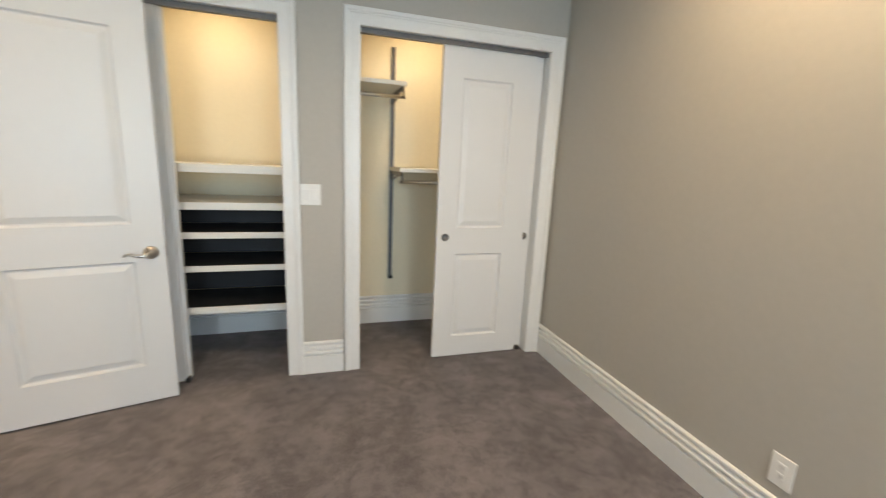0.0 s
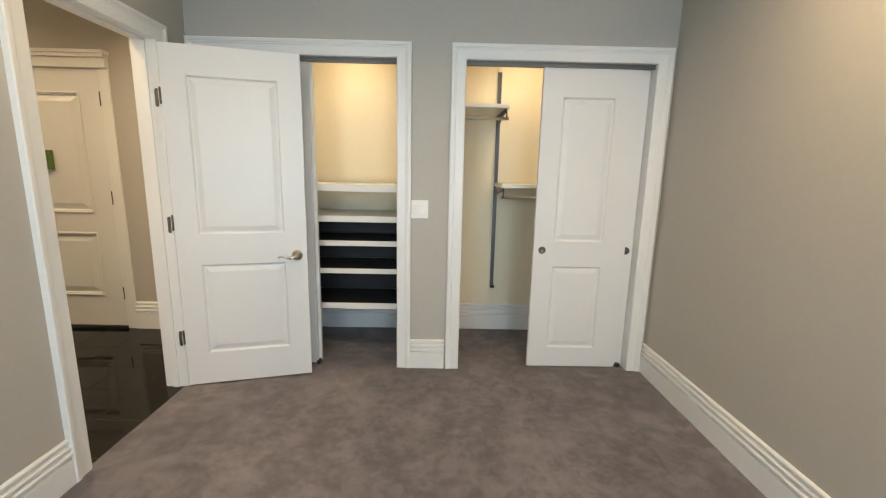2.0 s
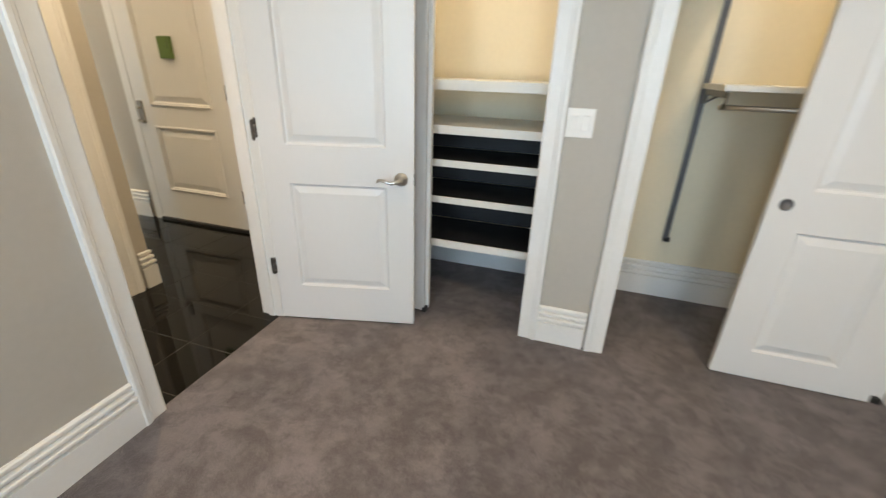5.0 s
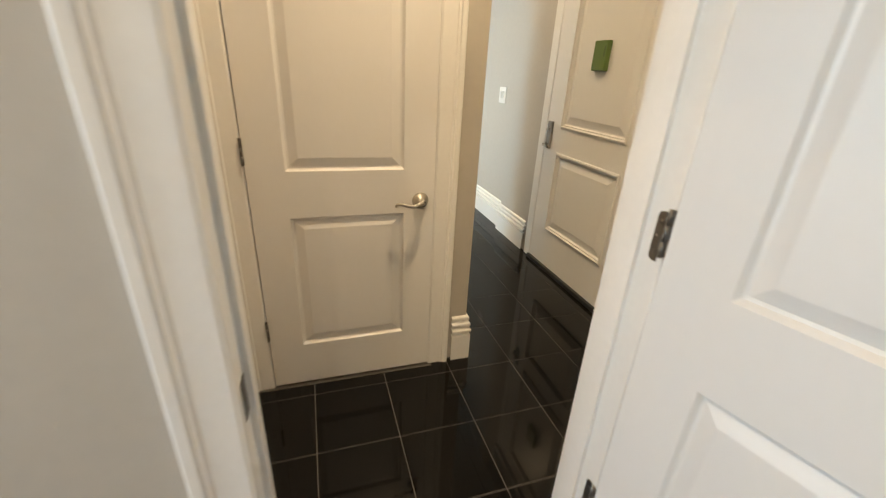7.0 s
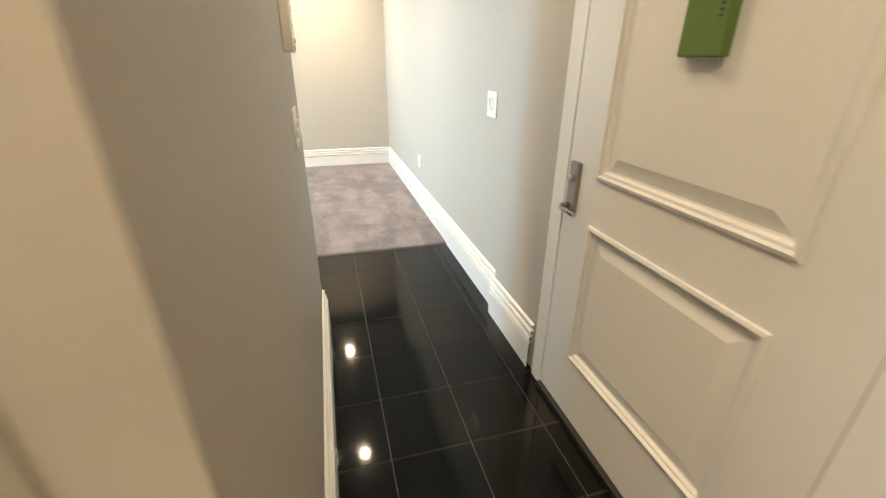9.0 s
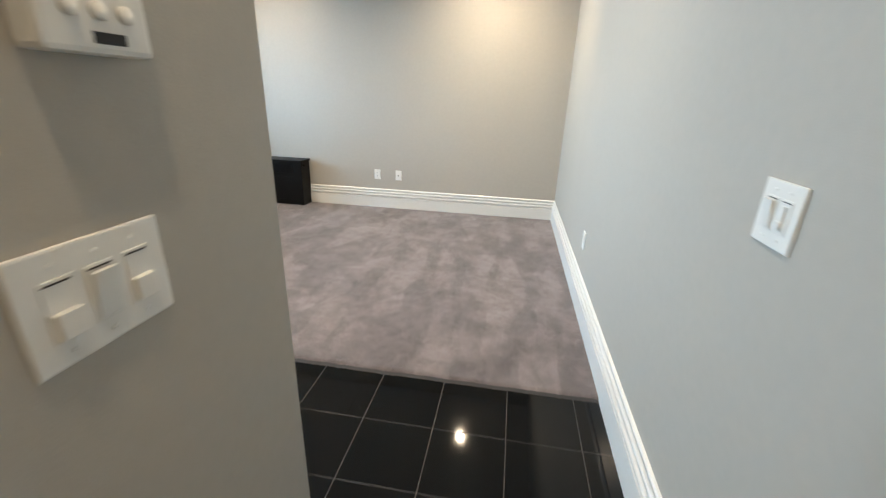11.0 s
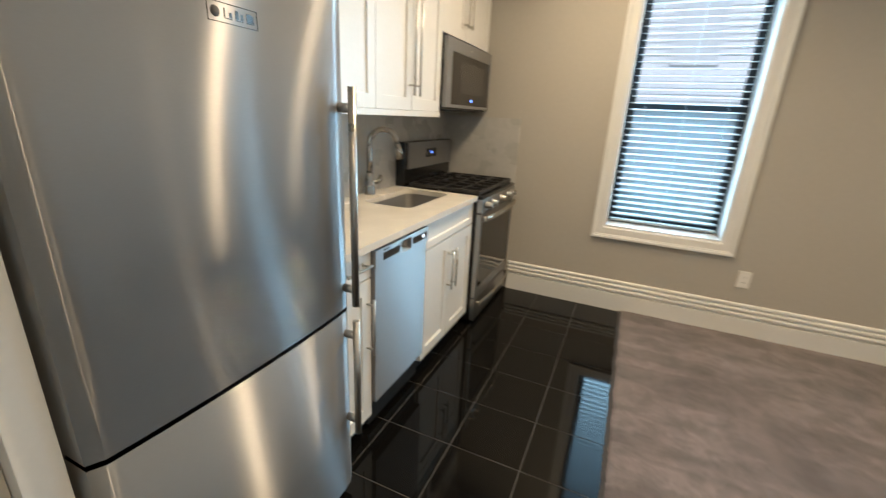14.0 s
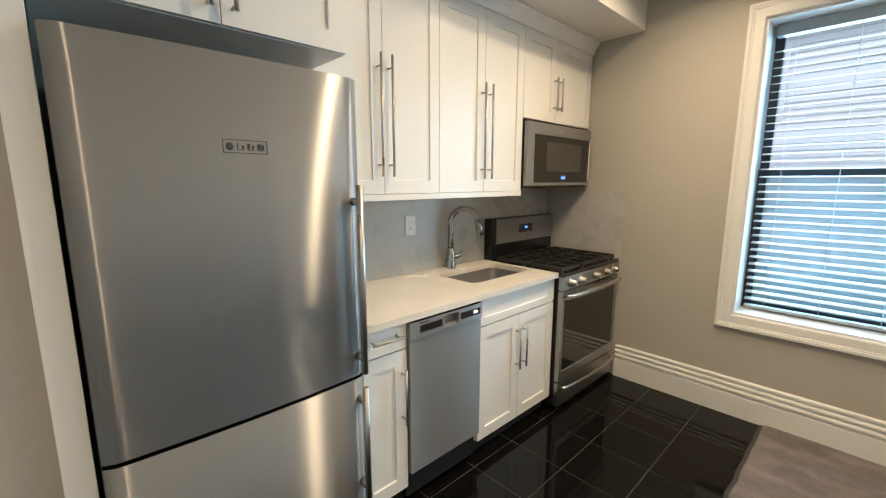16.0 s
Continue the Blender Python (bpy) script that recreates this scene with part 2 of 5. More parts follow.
def lathe(profile, center=(0, 0, 0), axis="z", seg=24):
    bm = bmesh.new()
    rings = []
    for r, h in profile:
        ring = []
        for i in range(seg):
            a = 2 * math.pi * i / seg
            c, s = r * math.cos(a), r * math.sin(a)
            p = {"z": (c, s, h), "y": (c, h, s), "x": (h, c, s)}[axis]
            ring.append(bm.verts.new((p[0] + center[0], p[1] + center[1], p[2] + center[2])))
        rings.append(ring)
    for a, b in zip(rings, rings[1:]):
        for i in range(seg):
            bm.faces.new((a[i], a[(i + 1) % seg], b[(i + 1) % seg], b[i]))
    for ring in (rings[0], rings[-1]):
        bm.faces.new(ring)
    bmesh.ops.recalc_face_normals(bm, faces=bm.faces)
    for f in bm.faces:
        f.smooth = True
    return bm


def tube(points, radius, seg=10, bm=None, squash=1.0):
    bm = bm or bmesh.new()
    pts = [Vector(p) for p in points]
    rads = radius if isinstance(radius, (list, tuple)) else [radius] * len(pts)
    rings, side = [], None
    for i, p in enumerate(pts):
        d = (pts[min(i + 1, len(pts) - 1)] - pts[max(i - 1, 0)]).normalized()
        if side is None:
            side = d.orthogonal().normalized()
        side = (side - d * side.dot(d)).normalized()
        up = d.cross(side)
        rings.append([bm.verts.new(p + (side * math.cos(a) + up * math.sin(a) * squash) * rads[i]) for a in (2 * math.pi * k / seg for k in range(seg))])
    for a, b in zip(rings, rings[1:]):
        for i in range(seg):
            f = bm.faces.new((a[i], a[(i + 1) % seg], b[(i + 1) % seg], b[i]))
            f.smooth = True
    bm.faces.new(rings[0]), bm.faces.new(rings[-1])
    bmesh.ops.recalc_face_normals(bm, faces=bm.faces)
    return bm


def arc(center, r, a0, a1, n, u, v):
    c, u, v = Vector(center), Vector(u), Vector(v)
    return [c + (u * math.cos(a) + v * math.sin(a)) * r for a in (a0 + (a1 - a0) * i / n for i in range(n + 1))]


def frame_sweep(profile, rings):
    """Sweeps a profile of (outward, proud) pairs: rings(outward, proud) gives the corner points of one loop or line."""
    bm = bmesh.new()
    lines = [[bm.verts.new(p) for p in rings(o, h)] for o, h in profile]
    for a, b in zip(lines, lines[1:]):
        for i in range(len(a) - 1):
            bm.faces.new((a[i], a[i + 1], b[i + 1], b[i]))
    bmesh.ops.recalc_face_normals(bm, faces=bm.faces)
    return bm


def to_mesh(name, bm, mat):
    me = bpy.data.meshes.new(name)
    bm.to_mesh(me)
    bm.free()
    me.materials.append(mat)
    return me


def thing(name, label, category, group="", kind="", m=None):
    ob = new(name)
    ob.empty_display_size = 0.1
    tagged(ob, label, category, group, kind)
    if m is not None:
        ob.matrix_basis = m
    return ob


def part(name, bm, mat, parent, label=""):
    ob = new(name, to_mesh(name, bm, mat))
    ob.parent = parent
    return tagged(ob, label)


def structure(name, bm, mat, label="", category=""):
    return tagged(new(name, to_mesh(name, bm, mat)), label, category, kind="structure")


def panel_bm(w, h, t, panels, rings, z0=0.0, backside=True):
    """A slab from x 0 to w, front at y 0 facing -y, with panels (x0, x1, z0, z1), each shaped by rings of (inset, depth)."""
    bm = bmesh.new()
    xs = sorted({0, w, *(p[0] for p in panels), *(p[1] for p in panels)})
    zs = sorted({z0, h, *(p[2] for p in panels), *(p[3] for p in panels)})
    sides = ((0, 1), (t, -1)) if backside else ((0, 1),)
    for y, s in sides:
        for xa, xb in zip(xs, xs[1:]):
            for za, zb in zip(zs, zs[1:]):
                cx, cz = (xa + xb) / 2, (za + zb) / 2
                if not any(p[0] < cx < p[1] and p[2] < cz < p[3] for p in panels):
                    bm.faces.new([bm.verts.new(q) for q in ((xa, y, za), (xb, y, za), (xb, y, zb), (xa, y, zb))])
        for a, b, c, d in panels:
            loops = []
            for inset, depth in ((0, 0), *rings):
                yy = y + s * depth
                loops.append([bm.verts.new(q) for q in ((a + inset, yy, c + inset), (b - inset, yy, c + inset), (b - inset, yy, d - inset), (a + inset, yy, d - inset))])
            for l0, l1 in zip(loops, loops[1:]):
                for i in range(4):
                    bm.faces.new((l0[i], l0[(i + 1) % 4], l1[(i + 1) % 4], l1[i]))
            bm.faces.new(loops[-1])
    def quad(*q):
        bm.faces.new([bm.verts.new(v) for v in q])
    quad((0, 0, z0), (0, t, z0), (0, t, h), (0, 0, h)), quad((w, 0, z0), (w, t, z0), (w, t, h), (w, 0, h))
    quad((0, 0, h), (w, 0, h), (w, t, h), (0, t, h)), quad((0, 0, z0), (w, 0, z0), (w, t, z0), (0, t, z0))
    if not backside:
        quad((0, t, z0), (w, t, z0), (w, t, h), (0, t, h))
    bmesh.ops.remove_doubles(bm, verts=bm.verts, dist=0.0002)
    bmesh.ops.recalc_face_normals(bm, faces=bm.faces)
    outer = [e for e in bm.edges if len(e.link_faces) == 2 and e.calc_face_angle(0) > 1.2 and all(abs(v.co.x) < 1e-4 or abs(v.co.x - w) < 1e-4 or abs(v.co.z - z0) < 1e-4 or abs(v.co.z - h) < 1e-4 for v in e.verts)]
    bmesh.ops.bevel(bm, geom=outer, offset=0.0018, segments=1, affect="EDGES")
    return bm


MOULDED = ((0.002, 0.002), (0.009, 0.0125), (0.016, 0.0135), (0.046, 0.0030), (0.049, 0.0025))
BOLECTION = ((0.002, -0.008), (0.012, -0.011), (0.017, 0.000), (0.025, 0.000), (0.030, 0.012), (0.036, 0.013), (0.080, -0.001))
SHAKER = ((0.0015, 0.0085), (0.003, 0.009))


def lever(parent, x, z, towards, mat=CHROME, y=0.0, drop=0.016, flip=1):
    """A door lever at (x, z) on the face y, its arm pointing towards -1 or +1 along x."""
    root = part("handle", lathe([(0.0, 0), (0.034, 0), (0.034, -0.004 * flip), (0.029, -0.010 * flip), (0.016, -0.014 * flip), (0.0125, -0.030 * flip), (0.0125, -0.047 * flip), (0.0, -0.047 * flip)], (x, y, z), "y", 28), mat, parent, "satin nickel door handle")
    s, o = towards, -0.045 * flip
    pts = [(x, y + o, z), (x + s * 0.018, y + o * 1.12, z - 0.004), (x + s * 0.040, y + o * 1.2, z - drop * 0.55), (x + s * 0.065, y + o * 1.2, z - drop * 0.25), (x + s * 0.088, y + o * 1.16, z + 0.004), (x + s * 0.104, y + o * 1.1, z + 0.002), (x + s * 0.110, y + o * 1.08, z - 0.008)]
    part("arm", tube(pts, [0.011, 0.010, 0.0085, 0.0075, 0.007, 0.0065, 0.006], 10), mat, root)
    return root


def hinge(parent, x, y, z, mat=NICKEL_DARK):
    bm = boxes((x - 0.008, x + 0.002, y - 0.002, y + 0.004, z - 0.046, z + 0.046))
    for k in range(3):
        tube([(x - 0.004, y - 0.003, z - 0.047 + 0.032 * k), (x - 0.004, y - 0.003, z - 0.017 + 0.032 * k)], 0.0042, 8, bm)
    return part("hinge", bm, mat, parent, "dull metal butt hinge")


# ---- the rooms ----
H_CEIL = 2.75


def wall_x(name, x0, x1, y0, y1, openings=(), top=H_CEIL, mat=PAINT, z0=0.0):
    """A wall that runs along x, with openings (a, b, low, high)."""
    bm, at = bmesh.new(), x0
    for a, b, low, high in sorted(openings):
        box_in(bm, at, a, y0, y1, z0, top)
        if low > z0:
            box_in(bm, a, b, y0, y1, z0, low)
        box_in(bm, a, b, y0, y1, high, top)
        at = b
    box_in(bm, at, x1, y0, y1, z0, top)
    return structure(name, bm, mat)


def wall_y(name, x0, x1, y0, y1, openings=(), top=H_CEIL, mat=PAINT, z0=0.0):
    bm, at = bmesh.new(), y0
    for a, b, low, high in sorted(openings):
        box_in(bm, x0, x1, at, a, z0, top)
        if low > z0:
            box_in(bm, x0, x1, a, b, z0, low)
        box_in(bm, x0, x1, a, b, high, top)
        at = b
    box_in(bm, x0, x1, at, y1, z0, top)
    return structure(name, bm, mat)


BED_WIN = ((-1.15, -0.25, 0.66, 2.33), (0.35, 1.25, 0.66, 2.33))
wall_x("wall_bedroom_north", -1.52, 1.61, 2.75, 2.85, ((-1.44, -0.167, 0, 2.138), (0.242, 1.51, 0, 2.138)))
wall_y("wall_bedroom_east", 1.61, 1.74, -1.72, 3.64)
wall_x("wall_bedroom_south", -1.64, 1.74, -1.82, -1.72, BED_WIN)
wall_y("wall_bedroom_west", -1.64, -1.52, -1.72, 2.85, ((1.660, 2.455, 0, 2.128),))
wall_x("wall_closet_back", -1.45, 1.61, 3.54, 3.64, mat=CREAM, top=2.5)
wall_y("wall_closet_west", -1.64, -1.45, 2.853, 3.64, mat=CREAM)
wall_y("wall_closet_middle", 0.0, 0.08, 2.85, 3.54, mat=CREAM, top=2.5)
wall_y("wall_closet_east", 1.595, 1.608, 2.853, 3.54, mat=CREAM, top=2.5)
wall_x("wall_entrance", -4.215, -1.643, 3.43, 3.60, ((-3.70, -2.565, 0, 2.262),))
wall_x("wall_north", -8.49, -4.215, 3.465, 3.60)
wall_y("wall_west", -8.49, -8.39, -1.05, 3.465)
WIN1, WIN2 = (-5.818, -5.056, 0.647, 2.353), (-7.875, -7.108, 0.652, 2.353)
wall_x("wall_south", -8.39, -3.60, -1.05, -0.745, (WIN1, WIN2))
wall_y("wall_kitchen", -3.70, -3.60, -0.745, 2.30)
wall_x("wall_hall_south", -4.312, -2.605, 2.30, 2.475)
wall_y("wall_hall_closet", -2.605, -2.538, 1.45, 2.475, ((1.567, 2.303, 0, 2.13),))
wall_y("wall_closet_core", -3.20, -3.10, 1.45, 2.30)
wall_x("wall_bathroom_north", -3.60, -1.643, 1.375, 1.447, ((-2.5085, -1.70, 0, 2.128),))
wall_y("wall_bathroom_west", -3.60, -3.10, -0.2, 1.375, mat=BATHWALL)
wall_x("wall_bathroom_south", -3.40, -1.64, -0.3, -0.2, mat=BATHWALL)
wall_y("wall_bathroom_east", -1.67, -1.643, -0.2, 1.375, mat=BATHWALL)
structure("floor_hall_closet", boxes((-3.60, -2.603, 1.447, 2.302, -0.06, -0.003)), GROUT)
structure("wall_pipe_chase", box(-8.388, -8.16, -0.744, -0.665, 0, H_CEIL), PAINT)
structure("ceiling", boxes((-8.49, 1.74, -1.82, 3.64, H_CEIL, H_CEIL + 0.1)), CEIL)
structure("ceiling_closet", boxes((-1.45, 1.607, 2.853, 3.54, 2.5, 2.52)), CREAM)
structure("ceiling_kitchen_soffit", boxes((-4.40, -3.702, -0.743, 2.298, 2.446, H_CEIL - 0.002)), CEIL)


# ---- trim ----
def mitred(points, d):
    """A plan polyline moved d to its left, with mitred corners."""
    out = []
    for i, p in enumerate(points):
        dirs = []
        if i > 0:
            dirs.append((Vector(p) - Vector(points[i - 1])).normalized())
        if i < len(points) - 1:
            dirs.append((Vector(points[i + 1]) - Vector(p)).normalized())
        ns = [Vector((-v.y, v.x)) for v in dirs]
        n = sum(ns, Vector((0, 0)))
        n = n / max(n.length_squared, 1e-6) * len(ns) if len(ns) > 1 else ns[0]
        if len(ns) > 1:
            n = (ns[0] + ns[1]) / (1 + ns[0].dot(ns[1]))
        out.append((p[0] + n.x * d, p[1] + n.y * d))
    return out


BASE = ((0.000, 0.022), (0.116, 0.022), (0.119, 0.008), (0.124, 0.007), (0.128, 0.020), (0.132, 0.0245), (0.141, 0.0245), (0.145, 0.021), (0.147, 0.006), (0.152, 0.005), (0.156, 0.016), (0.160, 0.0195), (0.168, 0.0195), (0.172, 0.016), (0.174, 0.003), (0.179, 0.002), (0.183, 0.011), (0.187, 0.0135), (0.196, 0.0135), (0.201, 0.008), (0.203, 0.0))


def baseboard(points, mat=TRIM, tall=1.2):
    """Moulded skirting along a plan polyline; the room lies to its left."""
    return structure("baseboard", frame_sweep([(h, p) for h, p in BASE], lambda h, p: [(x, y, h * tall) for x, y in mitred(points, p)]), mat)


baseboard([(1.61, -1.72), (1.61, 2.75)], tall=1.08)
baseboard([(0.155, 2.75), (-0.09, 2.75)], tall=1.08)
baseboard([(-1.52, 1.585), (-1.52, -1.72)], tall=1.08)
baseboard([(-1.52, 2.75), (-1.52, 2.55)], tall=1.08)
baseboard([(1.593, 2.852), (1.593, 3.54), (0.083, 3.54), (0.083, 2.86)])
baseboard([(-0.003, 2.86), (-0.003, 3.54), (-1.447, 3.54), (-1.447, 2.86)])
baseboard([(-1.643, 2.55), (-1.643, 3.43), (-2.534, 3.43)])
baseboard([(-3.725, 3.43), (-4.213, 3.43), (-4.213, 3.465), (-8.39, 3.465), (-8.39, -0.665), (-8.16, -0.665), (-8.16, -0.745), (-4.36, -0.745)])
baseboard([(-4.312, 2.302), (-4.312, 2.475), (-2.538, 2.475), (-2.538, 2.40)])

CASE = ((0.0, 0.0), (0.0, 0.013), (0.008, 0.017), (0.058, 0.018), (0.063, 0.022), (0.070, 0.022), (0.074, 0.027), (0.090, 0.028), (0.095, 0.024), (0.095, 0.0))


def casing(parent, axis, a0, a1, z1, face, side, z0=None, scale=1.0):
    """Moulded casing round an opening from a0 to a1 up to z1 in the wall face; z0: closed below as well."""
    def rings(o, h):
        o *= scale
        if z0 is None:
            pts = [(a0 - o, 0.0), (a0 - o, z1 + o), (a1 + o, z1 + o), (a1 + o, 0.0)]
        else:
            pts = [(a0 - o, z0 - o), (a0 - o, z1 + o), (a1 + o, z1 + o), (a1 + o, z0 - o), (a0 - o, z0 - o)]
        f = face + side * h
        return [(a, f, z) if axis == "x" else (f, a, z) for a, z in pts]
    return part("casing", frame_sweep(CASE, rings), TRIM, parent)


def lining(parent, axis, a0, a1, z1, d0, d1, stop=None):
    """The jamb boards of an opening, 18 mm thick, lying outside a0 to a1."""
    t = 0.0175
    for lo, hi, za, zb in ((a0 - t, a0, 0, z1 + t), (a1, a1 + t, 0, z1 + t), (a0, a1, z1, z1 + t)):
        part("jamb", box(lo, hi, d0, d1, za, zb) if axis == "x" else box(d0, d1, lo, hi, za, zb), TRIM, parent)
    if stop is not None:
        s = 0.011
        for lo, hi, za, zb in ((a0, a0 + s, 0, z1), (a1 - s, a1, 0, z1), (a0 + s, a1 - s, z1 - s, z1)):
            part("door_stop", box(lo, hi, stop, stop + 0.035, za, zb) if axis == "x" else box(stop, stop + 0.035, lo, hi, za, zb), TRIM, parent)


# bedroom door opening, closet openings, hall closet opening, bathroom opening
t1 = thing("trim", "white moulded casing round the bedroom doorway", "door frame", kind="structure")
casing(t1, "y", 1.678, 2.437, 2.11, -1.52, 1), casing(t1, "y", 1.678, 2.437, 2.11, -1.64, -1)
lining(t1, "y", 1.678, 2.437, 2.11, -1.6405, -1.5195, stop=-1.60)
part("strike_plate", box(-1.558, -1.528, 1.6775, 1.680, 0.785, 0.86, 0.001), NICKEL_DARK, t1)
for z in (0.330, 1.060, 1.795):
    bm = bmesh.new()
    ring = [(x, zz) for x, zz in ((-1.5205, z + 0.05), (-1.530, z + 0.05), (-1.536, z + 0.0475), (-1.539, z + 0.041), (-1.539, z - 0.041), (-1.536, z - 0.0475), (-1.530, z - 0.05), (-1.5205, z - 0.05))]
    lo, hi = [bm.verts.new((x, 2.4372, zz)) for x, zz in ring], [bm.verts.new((x, 2.4342, zz)) for x, zz in ring]
    for i in range(8):
        bm.faces.new((lo[i], lo[(i + 1) % 8], hi[(i + 1) % 8], hi[i]))
    bm.faces.new(hi)
    bmesh.ops.recalc_face_normals(bm, faces=bm.faces)
    leafp = part("hinge_leaf", bm, NICKEL_DARK, t1, "satin metal hinge leaf with rounded corners")
    for k, dz in ((0, -0.03), (1, 0.0), (0, 0.03)):
        part("screw", lathe([(0, 0), (0.0045, 0), (0.0035, -0.001), (0, -0.001)], (-1.527 - 0.006 * k, 2.4342, z + dz), "y", 10), NICKEL_DARK, leafp)
t2 = thing("trim", "white moulded casing round a closet opening", "door frame", kind="structure")
casing(t2, "x", -1.42, -0.185, 2.12, 2.75, -1), lining(t2, "x", -1.42, -0.185, 2.12, 2.7495, 2.8505)
part("sliding_track", boxes((-1.42, -0.185, 2.775, 2.845, 2.104, 2.1195), (-1.42, -0.185, 2.768, 2.775, 2.092, 2.1195)), GREY_STEEL, t2, "grey metal sliding door track")
t3 = thing("trim", "white moulded casing round a closet opening", "door frame", kind="structure")
casing(t3, "x", 0.26, 1.492, 2.12, 2.75, -1), lining(t3, "x", 0.26, 1.492, 2.12, 2.7495, 2.8505)
part("sliding_track", boxes((0.26, 1.492, 2.775, 2.845, 2.104, 2.1195), (0.26, 1.492, 2.768, 2.775, 2.092, 2.1195)), GREY_STEEL, t3, "grey metal sliding door track")
t4 = thing("trim", "white moulded casing round the hall closet door", "door frame", kind="structure")
casing(t4, "y", 1.585, 2.285, 2.112, -2.538, 1), lining(t4, "y", 1.585, 2.285, 2.112, -2.605, -2.5375)
t5 = thing("trim", "white moulded casing round the bathroom doorway", "door frame", kind="structure")
casing(t5, "x", -2.491, -1.715, 2.11, 1.447, 1, scale=0.75), lining(t5, "x", -2.491, -1.715, 2.11, 1.3745, 1.4475)
part("corner_board", box(-2.5065, -2.486, 1.449, 1.4895, 0, 2.19, 0.002), TRIM, t5)
part("strike_plate", box(-2.491, -2.4885, 1.390, 1.425, 0.775, 0.845, 0.0008), CHROME, t5)


# ---- doors ----
d1 = thing("door_1", "white two-panel bedroom door standing wide open", "door", kind="structure", m=pose(-1.497, 2.430, 0, 0, 0, 14.75))
leaf1 = part("leaf", panel_bm(0.757, 2.095, 0.035, [(0.126, 0.622, 0.225, 0.808), (0.126, 0.622, 1.0, 1.928)], MOULDED, z0=0.014), DOOR, d1)
lever(d1, 0.694, 0.852, -1), lever(d1, 0.694, 0.852, -1, y=0.035, flip=-1)
part("latch_plate", box(0.7565, 0.7585, 0.006, 0.029, 0.82, 0.88), NICKEL_DARK, d1)
for z in (0.341, 1.074, 1.806):
    hinge(d1, -0.004, 0.0, z)
d2 = thing("door_2", "white two-panel hall closet door, closed", "door", kind="structure", m=pose(-2.519, 1.588, 0, 0, 0, 90))
part("leaf", panel_bm(0.694, 2.108, 0.035, [(0.13, 0.568, 0.212, 0.79), (0.13, 0.568, 0.968, 1.94)], MOULDED, z0=0.012), DOOR, d2)
lever(d2, 0.636, 0.839, -1)
for z in (0.30, 1.04, 1.82):
    hinge(d2, 0.0, -0.002, z)
d3 = thing("door_3", "white painted steel entrance door with bolection panels, closed", "door", kind="structure", m=pose(-3.597, 3.418, 0))
part("leaf", panel_bm(0.977, 2.1575, 0.045, [(0.172, 0.814, 0.295, 0.852), (0.172, 0.814, 1.012, 1.985)], BOLECTION, z0=0.028, backside=False), DOOR, d3)
fr = [(-0.085, -0.003, -0.004, 0.10, 0, 2.16), (0.980, 1.062, -0.004, 0.10, 0, 2.16), (-0.085, 1.062, -0.026, 0.10, 2.1605, 2.236), (-0.092, 1.068, -0.046, 0.06, 2.2365, 2.262), (-0.1, 1.076, -0.058, 0.06, 2.2625, 2.288)]
for it in fr:
    part("door_frame", box(*it, 0.003), TRIM, d3)
# threshold made black and tall to stand in for the dark gap under the leaf
part("threshold", box(-0.003, 0.980, -0.022, 0.06, 0.0, 0.027, 0.003), MATT_BLACK, d3, "black threshold strip filling the dark gap under the door")
for z in (0.322, 1.144, 1.93):
    part("hinge", box(0.9755, 0.9815, -0.009, 0.003, z - 0.055, z + 0.055, 0.001), MATT_BLACK, d3)
lock = part("lock_plate", box(0.030, 0.082, -0.016, 0.001, 0.862, 1.045, 0.005), STEEL, d3, "brushed steel lock plate with thumb turn")
part("thumb_turn", tube([(0.056, -0.014, 0.99), (0.056, -0.034, 0.99)], [0.012, 0.011], 14), CHROME, lock)
part("arm", tube([(0.056, -0.014, 0.89), (0.056, -0.050, 0.89), (0.07, -0.056, 0.888), (0.150, -0.054, 0.886)], [0.010, 0.010, 0.009, 0.008], 10), CHROME, lock)
g = thing("door_alarm", "green plastic box stuck on the entrance door", "alarm box", m=pose(-3.172, 3.418, 1.368))
part("case", box(0, 0.116, -0.030, 0, 0, 0.155, 0.005), GREEN, g)
for k in range(5):
    part("slot", box(0.094, 0.102, -0.0312, -0.0298, 0.075 + k * 0.011, 0.080 + k * 0.011), PRINT, g)


def sliding_door(x, y, w, label):
    d = thing("sliding_door", label, "closet door", "closet sliding doors", m=pose(x, y, 0))
    part("leaf", panel_bm(w, 2.1, 0.03, [(0.138, w - 0.16, 0.16, 0.768), (0.138, w - 0.16, 0.948, 1.912)], MOULDED, z0=0.012), DOOR, d)
    return d


sd = sliding_door(0.772, 2.782, 0.645, "white two-panel sliding closet door, half open")
part("finger_pull", lathe([(0.0, 0.0), (0.026, 0.0), (0.026, -0.003), (0.022, -0.003), (0.020, -0.0005), (0.0, -0.0005)], (0.06, 0.0, 0.884), "y", 24), GREY_STEEL, sd, "round dark metal finger pull")
sd = sliding_door(0.842, 2.816, 0.645, "white two-panel sliding closet door behind its twin")
part("finger_pull", lathe([(0.0, 0.0), (0.026, 0.0), (0.026, -0.003), (0.0, -0.001)], (0.598, 0.0, 0.884), "y", 24), GREY_STEEL, sd, "round dark metal finger pull")
sliding_door(-1.418, 2.782, 0.652, "white sliding closet door pushed behind the open door")
sliding_door(-1.40, 2.816, 0.652, "white sliding closet door behind its twin")
for x in (1.44,):
    part("floor_guide", box(x, x + 0.03, 2.79, 2.835, 0.0, 0.03, 0.002), MATT_BLACK, t3)
